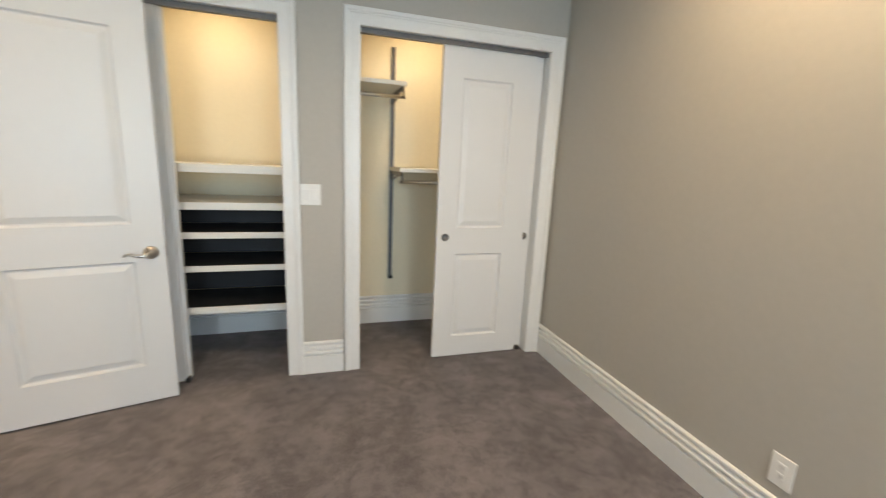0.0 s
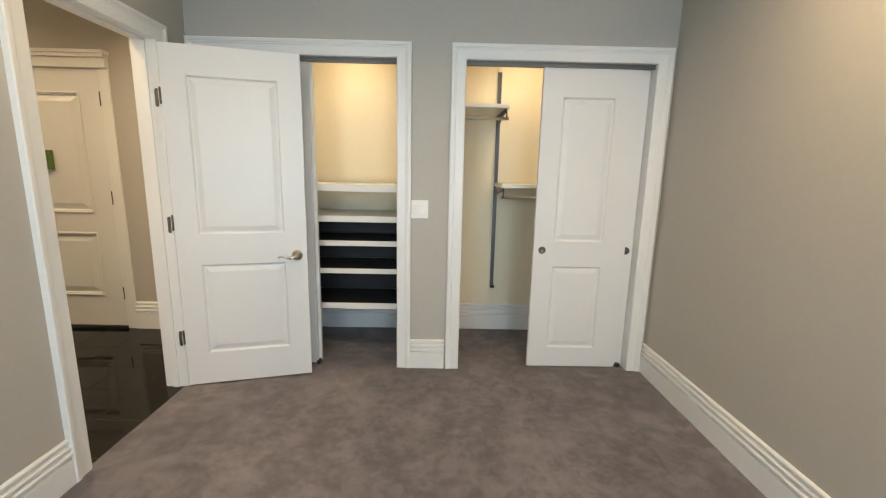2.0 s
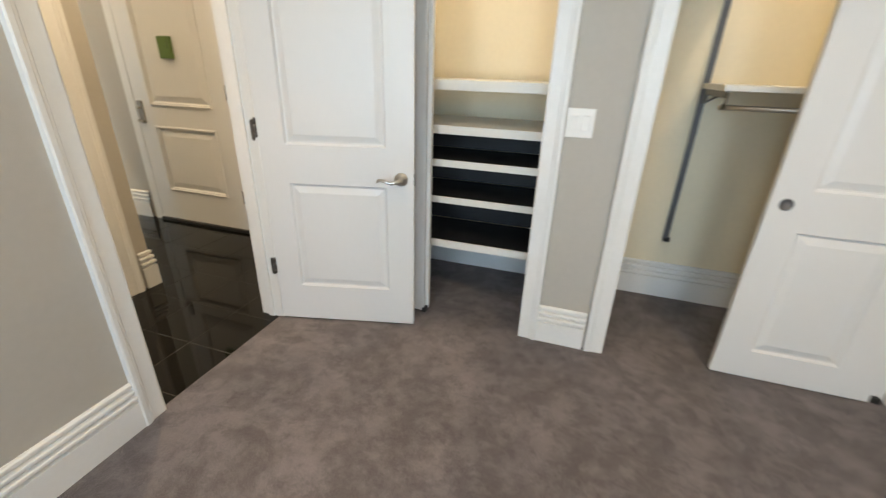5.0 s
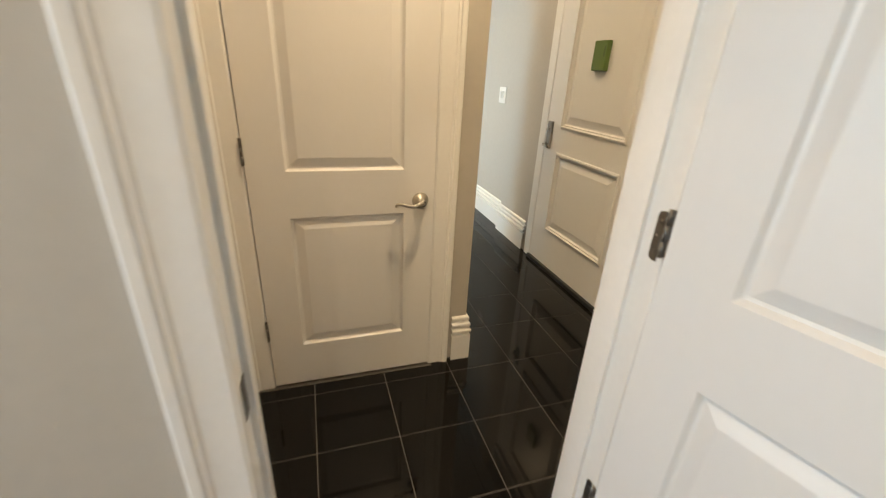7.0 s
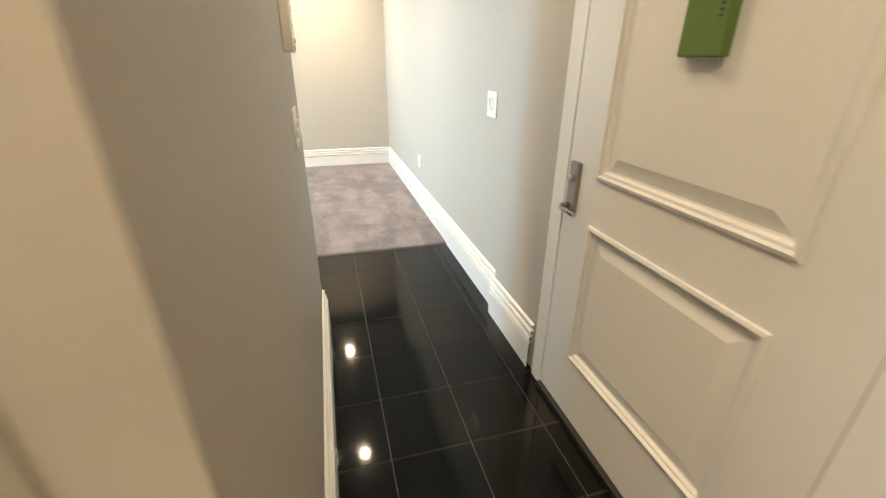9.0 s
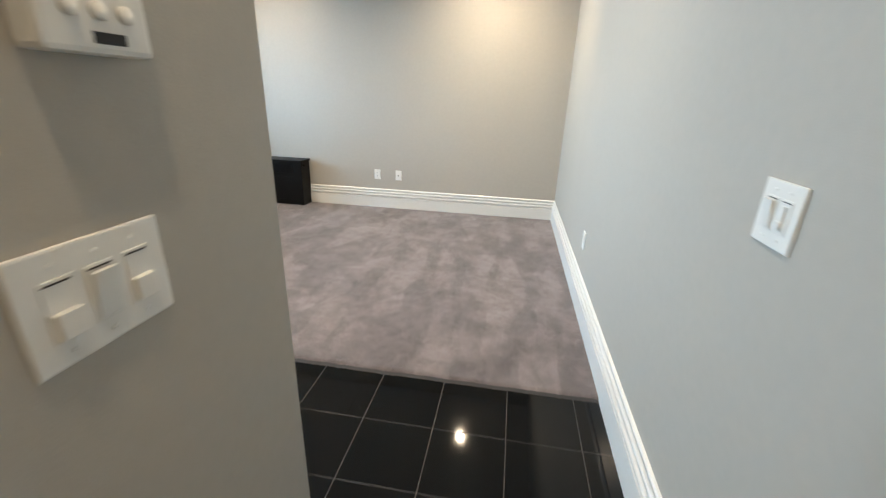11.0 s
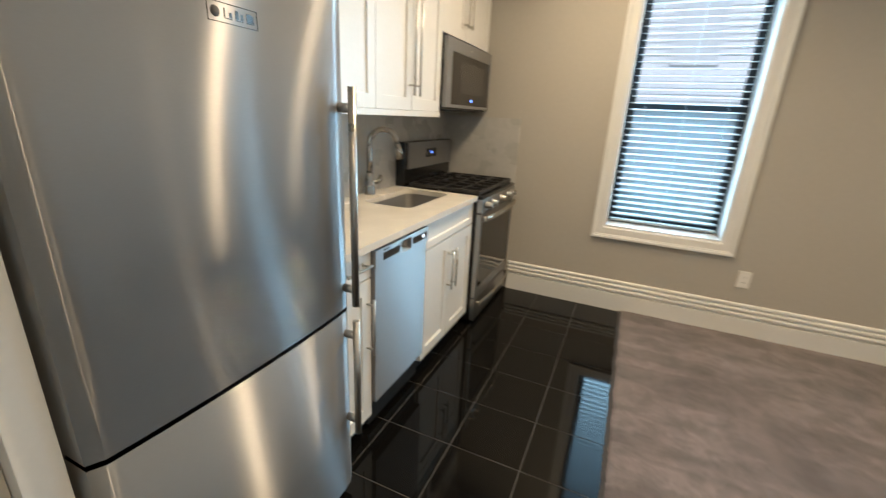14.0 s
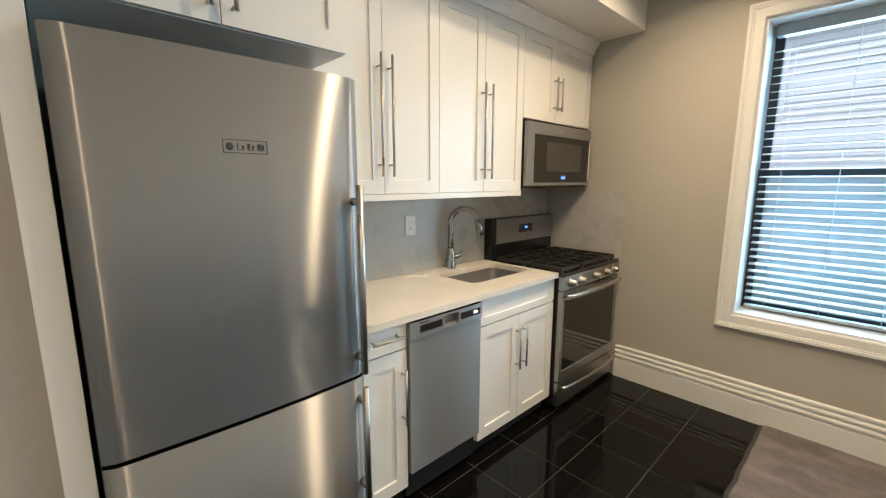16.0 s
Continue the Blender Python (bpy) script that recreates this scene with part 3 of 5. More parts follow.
part("floor_guide", box(-0.775, -0.750, 2.776, 2.84, 0.0, 0.03, 0.002), MATT_BLACK, t2)


# ---- closet fittings ----
def shelf(x0, x1, y0, y1, z0, z1, label, group="closet shelves", board=SHELF):
    s = thing("shelf", label, "shelf", group, m=pose((x0 + x1) / 2, y0, z0))
    w = (x1 - x0) / 2
    part("board", box(-w, w, 0.0, y1 - y0, 0, z1 - z0, 0.003), board, s)
    part("front_edge", box(-w, w, -0.012, 0.0, -0.004, z1 - z0 + 0.001, 0.002), SHELF, s)
    return s


for z0, z1 in ((1.262, 1.308), (1.040, 1.080)):
    shelf(-1.445, -0.005, 2.962, 3.50, z0, z1, "white closet shelf board against cream wall")
# the lower three boards are black with a white front edge
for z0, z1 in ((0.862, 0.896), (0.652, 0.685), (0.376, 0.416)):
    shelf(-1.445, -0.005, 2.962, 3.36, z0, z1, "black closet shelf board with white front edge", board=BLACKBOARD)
# black sheets close the back, sides and top of the gaps between these boards
bk = thing("shelf_gap_sheets", "matt black sheets between the lower closet shelves", "backing board", m=pose(-0.725, 3.365, 0.40))
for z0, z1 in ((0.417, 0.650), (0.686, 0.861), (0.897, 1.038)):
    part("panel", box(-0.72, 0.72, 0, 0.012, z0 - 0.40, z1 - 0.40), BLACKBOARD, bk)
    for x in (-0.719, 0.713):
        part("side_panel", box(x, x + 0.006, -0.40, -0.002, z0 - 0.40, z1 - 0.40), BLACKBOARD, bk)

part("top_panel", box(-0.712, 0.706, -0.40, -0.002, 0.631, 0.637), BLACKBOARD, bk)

rail = thing("wall_standard", "slotted grey steel upright screwed to closet wall", "shelf upright", m=pose(0.588, 3.54, 0.41))
part("channel", boxes((-0.015, 0.015, -0.004, 0.0, 0, 1.82), (-0.015, -0.011, -0.016, -0.004, 0, 1.82), (0.011, 0.015, -0.016, -0.004, 0, 1.82), (-0.015, -0.004, -0.018, -0.016, 0, 1.82), (0.004, 0.015, -0.018, -0.016, 0, 1.82)), GREY_STEEL, rail)
for k in range(56):
    part("slot_bridge", box(-0.004, 0.004, -0.018, -0.016, 0.012 + k * 0.032, 0.024 + k * 0.032), GREY_STEEL, rail)
part("end_cap", box(-0.013, 0.024, -0.03, 0.0, -0.012, 0.012, 0.002), MATT_BLACK, rail)


def hanging_shelf(x0, x1, z, bx, label):
    s = thing("hanging_shelf", label, "shelf", "hanging shelves", m=pose(bx, 3.52, z))
    part("board", box(x0 - bx, x1 - bx, -0.42, 0.018, 0.0, 0.028, 0.003), SHELF, s)
    part("bracket", boxes((-0.006, 0.006, -0.40, 0.0, -0.030, 0.0), (-0.006, 0.006, -0.05, 0.0, -0.075, -0.030)), NICKEL_DARK, s)
    part("brace", tube([(0, -0.02, -0.075), (0, -0.30, -0.02)], 0.006, 8), NICKEL_DARK, s)
    part("rod_hook", tube([(0, -0.40, -0.01), (0, -0.42, -0.045), (0, -0.40, -0.075), (0, -0.36, -0.07)], 0.006, 8), NICKEL_DARK, s)
    part("rail", tube([(x0 - bx + 0.004, -0.385, -0.072), (x1 - bx - 0.004, -0.385, -0.072)], 0.0125, 14), CHROME, s, "round nickel hanging rail")


hanging_shelf(0.085, 0.612, 1.885, 0.588, "white shelf with nickel hanging rail on bracket")
hanging_shelf(0.574, 1.59, 1.302, 0.592, "lower white shelf with nickel hanging rail")


# ---- wall plates ----
def plate(label, m, w, h, kind):
    p = thing("switch_plate" if kind in "rt" else "outlet", label, "switch" if kind in "rt" else "outlet", "wall plates", m=m)
    part("plate", box(-w / 2, w / 2, -0.007, 0, -h / 2, h / 2, 0.003), PLASTIC, p)
    gangs = 3 if w > 0.15 else 2 if w > 0.1 else 1
    for i in range(gangs):
        x = (i - (gangs - 1) / 2) * 0.047
        part("insert", box(x - 0.0165, x + 0.0165, -0.0085, -0.006, -0.034, 0.034, 0.001), PLASTIC, p)
        if kind == "r":
            bm = box(x - 0.014, x + 0.014, -0.0135, -0.008, -0.031, 0.031, 0.001)
            for v in bm.verts:
                v.co.y += 0.004 * (v.co.z / 0.031) * (1 if i % 2 else -1)
            part("rocker", bm, PLASTIC, p)
        elif kind == "t":
            part("groove", box(x - 0.014, x + 0.014, -0.0090, -0.0083, 0.0285, 0.0305), PRINT, p)
            if gangs == 3 and i != 1:
                part("paddle", box(x - 0.0135, x + 0.0135, -0.0165, -0.008, -0.031, -0.001, 0.0015), PLASTIC, p)
            elif gangs == 2 and i == 1:
                part("slider", box(x - 0.005, x + 0.005, -0.0125, -0.008, -0.026, 0.022, 0.001), PLASTIC, p)
                part("slider_knob", box(x - 0.007, x + 0.007, -0.0165, -0.012, -0.020, -0.008, 0.001), PLASTIC, p)
            else:
                bm = box(x - 0.014, x + 0.014, -0.0145, -0.008, -0.030, 0.027, 0.001)
                for v in bm.verts:
                    v.co.y -= 0.004 * v.co.z / 0.03
                part("rocker", bm, PLASTIC, p)
            for zs in (-0.048, 0.048):
                part("screw", lathe([(0, -0.0068), (0.003, -0.0068), (0.0025, -0.0078), (0, -0.0078)], (x, 0, zs), "y", 10), PLASTIC, p)
        elif kind == "o":
            for z in (-0.018, 0.018):
                part("socket", box(x - 0.0125, x + 0.0125, -0.0096, -0.008, z - 0.013, z + 0.013, 0.0005), PLASTIC, p)
                part("slot", boxes((x - 0.006, x - 0.004, -0.0099, -0.009, z - 0.003, z + 0.006), (x + 0.004, x + 0.006, -0.0099, -0.009, z - 0.003, z + 0.006), (x - 0.0015, x + 0.0015, -0.0099, -0.009, z - 0.009, z - 0.006)), PRINT, p)
        elif kind == "j":
            part("jack", box(x - 0.006, x + 0.006, -0.0095, -0.008, -0.008, 0.006), PRINT, p)
    return p


plate("white double rocker switch on the closet wall", pose(-0.030, 2.75, 1.157), 0.116, 0.124, "r")
plate("white double rocker switch beside the doorway", pose(-1.52, 1.283, 1.185, 0, 0, 90), 0.116, 0.124, "r")
plate("white wall plate low on the bedroom wall", pose(1.61, 1.04, 0.327, 0, 0, -90), 0.08, 0.122, "o")
plate("white dimmer switch on the hall wall", pose(-4.475, 3.465, 1.155), 0.128, 0.132, "t")
plate("white triple dimmer switch on the hall wall", pose(-3.936, 2.475, 1.138, 0, 0, 180), 0.174, 0.130, "t")
plate("white outlet on the window wall", pose(-5.995, -0.745, 0.415, 0, 0, 180), 0.075, 0.118, "o")
plate("white outlet on the window wall", pose(-6.86, -0.745, 0.415, 0, 0, 180), 0.075, 0.118, "o")
plate("white outlet above the skirting", pose(-8.39, 1.335, 0.42, 0, 0, 90), 0.075, 0.118, "o")
plate("white jack plate above the skirting", pose(-8.39, 1.60, 0.42, 0, 0, 90), 0.075, 0.118, "j")
plate("white outlet on the living room wall", pose(-6.34, 3.465, 0.46), 0.075, 0.118, "o")
plate("white outlet on the grey splashback", pose(-3.708, 0.718, 1.20, 0, 0, -90), 0.075, 0.118, "o")

ic = thing("intercom", "white plastic intercom panel with three buttons", "intercom", m=pose(-3.982, 2.475, 1.385, 0, 0, 180))
part("case", box(-0.060, 0.060, -0.034, 0, 0, 0.255, 0.006), PLASTIC, ic)
part("badge", box(-0.010, 0.026, -0.0352, -0.0338, 0.010, 0.021, 0.0004), MATT_BLACK, ic)
for k in range(3):
    x = -0.030 + k * 0.030
    part("button", lathe([(0, 0), (0.009, 0), (0.009, -0.004), (0.007, -0.006), (0, -0.006)], (x, -0.0335, 0.040), "y", 16), PLASTIC, ic)
    part("mark", box(x - 0.010, x + 0.008, -0.0348, -0.0338, 0.082, 0.086), PRINT, ic)
for k in range(5):
    part("grille_slot", box(-0.038, 0.038, -0.0348, -0.0338, 0.125 + 0.014 * k, 0.129 + 0.014 * k), PRINT, ic)


# ---- kitchen ----
def rounded(x0, x1, y0, y1, r, n=5):
    pts = []
    for cx, cy, a in ((x1 - r, y1 - r, 0), (x0 + r, y1 - r, 90), (x0 + r, y0 + r, 180), (x1 - r, y0 + r, 270)):
        pts += [(cx + r * math.cos(radians(a + 90 * i / n)), cy + r * math.sin(radians(a + 90 * i / n))) for i in range(n + 1)]
    return pts


def bar_handle(parent, x, z, length, upright=True, r=0.006, off=0.034, y=0.0, mat=CHROME, name="handle"):
    a, b = (Vector((x, y - off, z - length / 2)), Vector((x, y - off, z + length / 2))) if upright else (Vector((x - length / 2, y - off, z)), Vector((x + length / 2, y - off, z)))
    bm = tube([a, b], r, 12)
    for k in (0.10, 0.90):
        p = a.lerp(b, k)
        tube([p, (p.x, y + 0.001, p.z)], r * 0.8, 8, bm)
    return part(name, bm, mat, parent, "brushed nickel bar handle")


def cabinet(name, label, x_front, y_left, w, z0, z1, depth, doors, group="", drawers=(), hollow=0.0):
    """A unit facing -x; x runs along its front from y_left towards -y. doors: (a, b, low, high, handle x, handle z, length)."""
    c = thing(name, label, "cabinet", group, m=pose(x_front, y_left, 0, 0, 0, -90))
    part("body", box(0.001, w - 0.001, 0.021, depth, z0, z1 - hollow), CABWHITE, c)
    for a, b, lo, hi, hx, hz, hl in doors:
        bm = panel_bm(b - a - 0.003, hi - 0.0015, 0.019, [(0.06, b - a - 0.063, lo + 0.062, hi - 0.062)], SHAKER, z0=lo + 0.0015, backside=False)
        for v in bm.verts:
            v.co.x += a + 0.0015
        d = part("door", bm, CABWHITE, c)
        if hl:
            bar_handle(d, hx, hz, hl)
    for a, b, lo, hi, hx, hz, hl in drawers:
        bm = panel_bm(b - a - 0.003, hi - 0.0015, 0.019, [(0.045, b - a - 0.048, lo + 0.04, hi - 0.04)] if hi - lo > 0.11 else [], SHAKER, z0=lo + 0.0015, backside=False)
        for v in bm.verts:
            v.co.x += a + 0.0015
        d = part("drawer_front", bm, CABWHITE, c)
        if hl:
            bar_handle(d, hx, hz, hl, upright=False)
    return c


XB, XU = -4.295, -4.04
cabinet("base_cabinet", "narrow white base cabinet with one drawer", XB, 1.46, 0.243, 0.10, 0.878, 0.585, [(0.0, 0.243, 0.10, 0.758, 0.214, 0.555, 0.25)], "base cabinets", [(0.0, 0.243, 0.762, 0.878, 0.128, 0.828, 0.15)])
cabinet("sink_cabinet", "white shaker sink cabinet with two doors", XB, 0.755, 0.69, 0.10, 0.878, 0.585, [(0.0, 0.34, 0.10, 0.728, 0.314, 0.54, 0.24), (0.34, 0.69, 0.10, 0.728, 0.374, 0.54, 0.24)], "base cabinets", [(0.0, 0.69, 0.733, 0.878, 0, 0, 0)], 0.19)
kick = thing("toe_kick", "black plinth board under the base cabinets", "plinth", m=pose(-4.235, 0.76, 0))
part("board", box(0, 0.016, -0.70, 0.70, 0.0, 0.1), MATT_BLACK, kick)

ct = thing("worktop", "warm white quartz worktop with sink cut-out", "worktop", m=pose(-4.0, 0.77, 0.88))
bm = bmesh.new()
outer = [(-0.315, -0.716), (0.298, -0.716), (0.298, 0.715), (-0.315, 0.715)]
inner = rounded(-0.145, 0.160, -0.665, -0.140, 0.05)
for z in (0.0, 0.03):
    ov, iv = [bm.verts.new((*p, z)) for p in outer], [bm.verts.new((*p, z)) for p in inner]
    corner = (2, 3, 0, 1)
    for k in range(4):
        q = iv[6 * k:6 * k + 6]
        for a, b in zip(q, q[1:]):
            bm.faces.new((ov[corner[k]], a, b))
        bm.faces.new((ov[corner[k]], q[-1], iv[(6 * k + 6) % 24], ov[corner[(k + 1) % 4]]))
    if z == 0.0:
        low = (ov, iv)
for a, b in zip(low, (ov, iv)):
    for i in range(len(a)):
        bm.faces.new((a[i], a[(i + 1) % len(a)], b[(i + 1) % len(a)], b[i]))
bmesh.ops.recalc_face_normals(bm, faces=bm.faces)
part("slab", bm, QUARTZ, ct)
sk = thing("sink", "undermounted stainless steel sink basin", "sink", m=pose(-4.0, 0.77, 0.715))
bm = bmesh.new()
rings = [[bm.verts.new((x, y, z)) for x, y in rounded(-0.150 + i, 0.165 - i, -0.670 + i, -0.135 - i, max(0.02, 0.055 - i * 0.4))] for i, z in ((0.0, 0.164), (0.004, 0.10), (0.012, 0.02), (0.04, 0.0), (0.10, -0.004))]
for a, b in zip(rings, rings[1:]):
    for i in range(len(a)):
        f = bm.faces.new((a[i], a[(i + 1) % len(a)], b[(i + 1) % len(a)], b[i]))
        f.smooth = True
bm.faces.new(rings[-1])
part("basin", bm, STEEL, sk)
part("drain", lathe([(0, 0.0), (0.04, 0.0), (0.045, 0.003), (0.04, 0.004), (0.0, 0.001)], (0.02, -0.415, -0.003)), CHROME, sk)

fc = thing("faucet", "brushed nickel pull-down gooseneck faucet", "faucet", m=pose(-3.762, 0.432, 0.91))
part("base", lathe([(0, 0), (0.033, 0), (0.033, 0.006), (0.031, 0.012), (0.028, 0.10), (0.022, 0.13), (0.0, 0.135)]), NICKEL, fc)
dirx, diry = -0.62, -0.785
neck = [(0, 0, 0.12), (0, 0, 0.20), (0, 0, 0.27)] + [tuple(p) for p in arc((dirx * 0.085, diry * 0.085, 0.295), 0.085, math.pi, 0.12, 14, (dirx, diry, 0), (0, 0, 1))]
part("neck", tube(neck, 0.0175, 14), NICKEL, fc)
tip = Vector(neck[-1])
part("spray_head", tube([tip, tip + Vector((dirx * 0.012, diry * 0.012, -0.045)), tip + Vector((dirx * 0.022, diry * 0.022, -0.095))], [0.018, 0.021, 0.024], 14), NICKEL, fc)
part("side_lever", tube([(0, 0, 0.07), (-0.02, -0.045, 0.072), (-0.028, -0.062, 0.082), (-0.034, -0.075, 0.110)], [0.018, 0.016, 0.013, 0.010], 10), NICKEL, fc)

# splashback
structure("splashback", boxes((-3.708, -3.7005, -0.744, 1.47, 0.9105, 1.395)), SPLASH, "grey marbled slab splashback behind the worktop", "splashback")
structure("splashback_side", boxes((-4.342, -3.709, -0.7445, -0.735, 0.86, 1.383)), SPLASH, "grey marbled slab splashback beside the range", "splashback")

# upper units
def upper(y_left, w, z0, z1, label, split, hz, hl):
    return cabinet("wall_cabinet", label, XU, y_left, w, z0, z1, 0.338, [(0.0, split, z0, z1, split - 0.03, hz, hl), (split, w, z0, z1, split + 0.03, hz, hl)], "wall cabinets")


upper(1.455, 0.665, 1.40, 2.365, "tall white shaker wall cabinet with two doors", 0.325, 1.739, 0.52)
upper(0.79, 0.70, 1.40, 2.365, "tall white shaker wall cabinet with two doors", 0.345, 1.728, 0.51)
upper(0.09, 0.828, 1.845, 2.365, "short white wall cabinet above the microwave", 0.36, 2.022, 0.21)
cabinet("wall_cabinet", "white wall cabinet above the refrigerator", -4.345, 2.235, 0.748, 1.868, 2.365, 0.635, [(0.0, 0.372, 1.868, 2.365, 0.342, 1.965, 0.13), (0.372, 0.748, 1.868, 2.365, 0.402, 1.965, 0.13)], "wall cabinets")
lr = thing("light_rail", "white moulding under the wall cabinets", "moulding", m=pose(XU, 0.78, 1.370))
part("strip", box(-0.004, 0.33, -0.692, 0.672, 0, 0.029, 0.002), CABWHITE, lr)
cr = thing("crown_moulding", "white crown moulding above the wall cabinets", "moulding", m=pose(0, 0, 0))
CROWN = ((0.0, 2.365), (0.012, 2.366), (0.014, 2.382), (0.030, 2.405), (0.050, 2.422), (0.054, 2.443), (0.0, 2.443))
part("strip", frame_sweep(CROWN, lambda o, z: [(x, y, z) for x, y in mitred([(XU, -0.742), (XU, 1.486), (-4.345, 1.486), (-4.345, 2.235)], o)]), CABWHITE, cr)
fp = thing("filler_panel", "tall white end panel beside the refrigerator", "panel", m=pose(-4.352, 2.27, 0))
part("board", box(0, 0.64, -0.032, 0.028, 0, 2.365, 0.002), CABWHITE, fp)

# microwave
mw = thing("microwave", "stainless steel over-range microwave with dark door", "microwave", m=pose(-4.078, 0.082, 1.42, 0, 0, -90))
part("body", box(0.0, 0.795, 0.03, 0.365, 0.0, 0.42, 0.003), BLACK, mw)
door = part("door", panel_bm(0.795, 0.405, 0.028, [(0.072, 0.780, 0.028, 0.335)], ((0.003, 0.004), (0.004, 0.005)), z0=0.012, backside=False), STEEL, mw)
part("window_glass", box(0.075, 0.777, 0.0035, 0.008, 0.031, 0.332, 0.001), DARKGLASS, door)
part("viewing_screen", box(0.215, 0.665, 0.002, 0.0034, 0.105, 0.292, 0.0005), GREYGLASS, door)
part("display", box(0.395, 0.465, 0.0015, 0.0033, 0.045, 0.082), GREYGLASS, door)
part("clock", boxes((0.408, 0.418, 0.0008, 0.0014, 0.055, 0.072), (0.423, 0.433, 0.0008, 0.0014, 0.055, 0.072), (0.440, 0.450, 0.0008, 0.0014, 0.055, 0.072)), BLUE_LED, door)
part("vent_grille", boxes(*[(0.02 + 0.06 * k, 0.065 + 0.06 * k, 0.05, 0.30, -0.006, 0.0) for k in range(12)]), MATT_BLACK, mw)
part("badge", box(0.362, 0.402, -0.0008, 0.0005, 0.366, 0.374), CHROME, door)

# range
rg = thing("gas_range", "freestanding stainless steel gas range with black top", "cooker", m=pose(-4.345, 0.050, 0, 0, 0, -90))
part("body", box(0.0, 0.762, 0.03, 0.60, 0.03, 0.885), BLACK, rg)
part("cooktop", box(0.0, 0.762, -0.004, 0.56, 0.885, 0.905, 0.006), BLACK, rg)
band = part("control_band", box(0.0, 0.762, -0.006, 0.03, 0.798, 0.885, 0.004), STEEL_DARK, rg)
for k, x in enumerate((0.085, 0.20, 0.40, 0.56, 0.67)):
    kb = part("knob", lathe([(0, 0), (0.027, 0), (0.027, -0.006), (0.021, -0.009), (0.019, -0.036), (0.016, -0.040), (0, -0.040)], (x, -0.006, 0.842), "y", 20), CHROME, rg, "steel burner knob")
    part("grip", box(x - 0.005, x + 0.005, -0.052, -0.044, 0.822, 0.862, 0.002), CHROME, kb)
od = part("oven_door", panel_bm(0.762, 0.79, 0.03, [(0.028, 0.734, 0.265, 0.735)], ((0.004, 0.004), (0.006, 0.006)), z0=0.205, backside=False), STEEL_DARK, rg)
part("oven_glass", box(0.033, 0.729, 0.003, 0.010, 0.271, 0.729, 0.002), DARKGLASS, od)
def bowed(z, off, bow, tall):
    bm, rows = bmesh.new(), []
    for i in range(17):
        x, d = 0.018 + 0.726 * i / 16, -off - bow * (1 - (i / 8 - 1) ** 2)
        rows.append([bm.verts.new((x, d + dy, z + dz * tall / 2)) for dy, dz in ((0.006, -0.7), (0.0, -1.0), (-0.005, -0.6), (-0.007, 0.0), (-0.005, 0.6), (0.0, 1.0), (0.006, 0.7))])
    for a, b in zip(rows, rows[1:]):
        for k in range(7):
            f = bm.faces.new((a[k], a[(k + 1) % 7], b[(k + 1) % 7], b[k]))
            f.smooth = True
    bm.faces.new(rows[0]), bm.faces.new(rows[-1])
    bmesh.ops.recalc_face_normals(bm, faces=bm.faces)
    return bm
part("oven_handle", bowed(0.762, 0.030, 0.024, 0.034), CHROME, od, "bowed steel oven handle")
for x in (0.035, 0.727):
    part("handle_post", tube([(x, 0.001, 0.762), (x, -0.034, 0.762)], 0.011, 8), CHROME, od)
dr = part("warming_drawer", box(0.0, 0.762, 0.0, 0.03, 0.035, 0.196, 0.004), STEEL_DARK, rg)
part("drawer_handle", bowed(0.160, 0.026, 0.022, 0.030), CHROME, dr, "bowed steel drawer handle")
for x in (0.035, 0.727):
    part("handle_post", tube([(x, 0.001, 0.160), (x, -0.030, 0.160)], 0.010, 8), CHROME, dr)
bg = part("backguard", box(0.0, 0.762, 0.565, 0.634, 0.90, 1.20, 0.006), BLACK, rg)
part("control_panel", box(0.045, 0.758, 0.555, 0.567, 1.02, 1.197, 0.004), STEEL, bg)
part("display", box(0.30, 0.47, 0.5535, 0.556, 1.085, 1.145, 0.001), DARKGLASS, bg)
part("clock", boxes(*[(0.372 + 0.012 * k, 0.379 + 0.012 * k, 0.5527, 0.5534, 1.112, 1.126) for k in range(3)]), BLUE_LED, bg)
for gx in (0.02, 0.268, 0.516):
    w = 0.226
    bm = bmesh.new()
    for y in (0.03, 0.53):
        box_in(bm, gx, gx + w, y - 0.007, y + 0.007, 0.915, 0.934)
    for x in (gx + 0.007, gx + w - 0.007, gx + w / 2):
        box_in(bm, x - 0.006, x + 0.006, 0.03, 0.53, 0.918, 0.937)
    for y in (0.155, 0.28, 0.405):
        box_in(bm, gx + 0.01, gx + w - 0.01, y - 0.006, y + 0.006, 0.920, 0.939)
    for x in (gx + 0.012, gx + w - 0.012):
        for y in (0.035, 0.525):
            box_in(bm, x - 0.008, x + 0.008, y - 0.008, y + 0.008, 0.905, 0.92)
    part("grate", bm, IRON, rg, "black cast iron grate")
for x, y in ((0.133, 0.15), (0.133, 0.41), (0.381, 0.28), (0.629, 0.15), (0.629, 0.41)):
    part("burner", lathe([(0, 0.904), (0.045, 0.904), (0.045, 0.912), (0.034, 0.914), (0.034, 0.919), (0, 0.921)], (x, y, 0), seg=20), IRON, rg)

# dishwasher
dw = thing("dishwasher", "slim stainless steel dishwasher with recessed handle", "dishwasher", m=pose(-4.318, 1.216, 0, 0, 0, -90))
part("body", box(0.002, 0.458, 0.045, 0.58, 0.03, 0.874), MATT_BLACK, dw)
part("door", box(0.004, 0.456, 0.006, 0.045, 0.165, 0.796, 0.004), STEEL, dw)
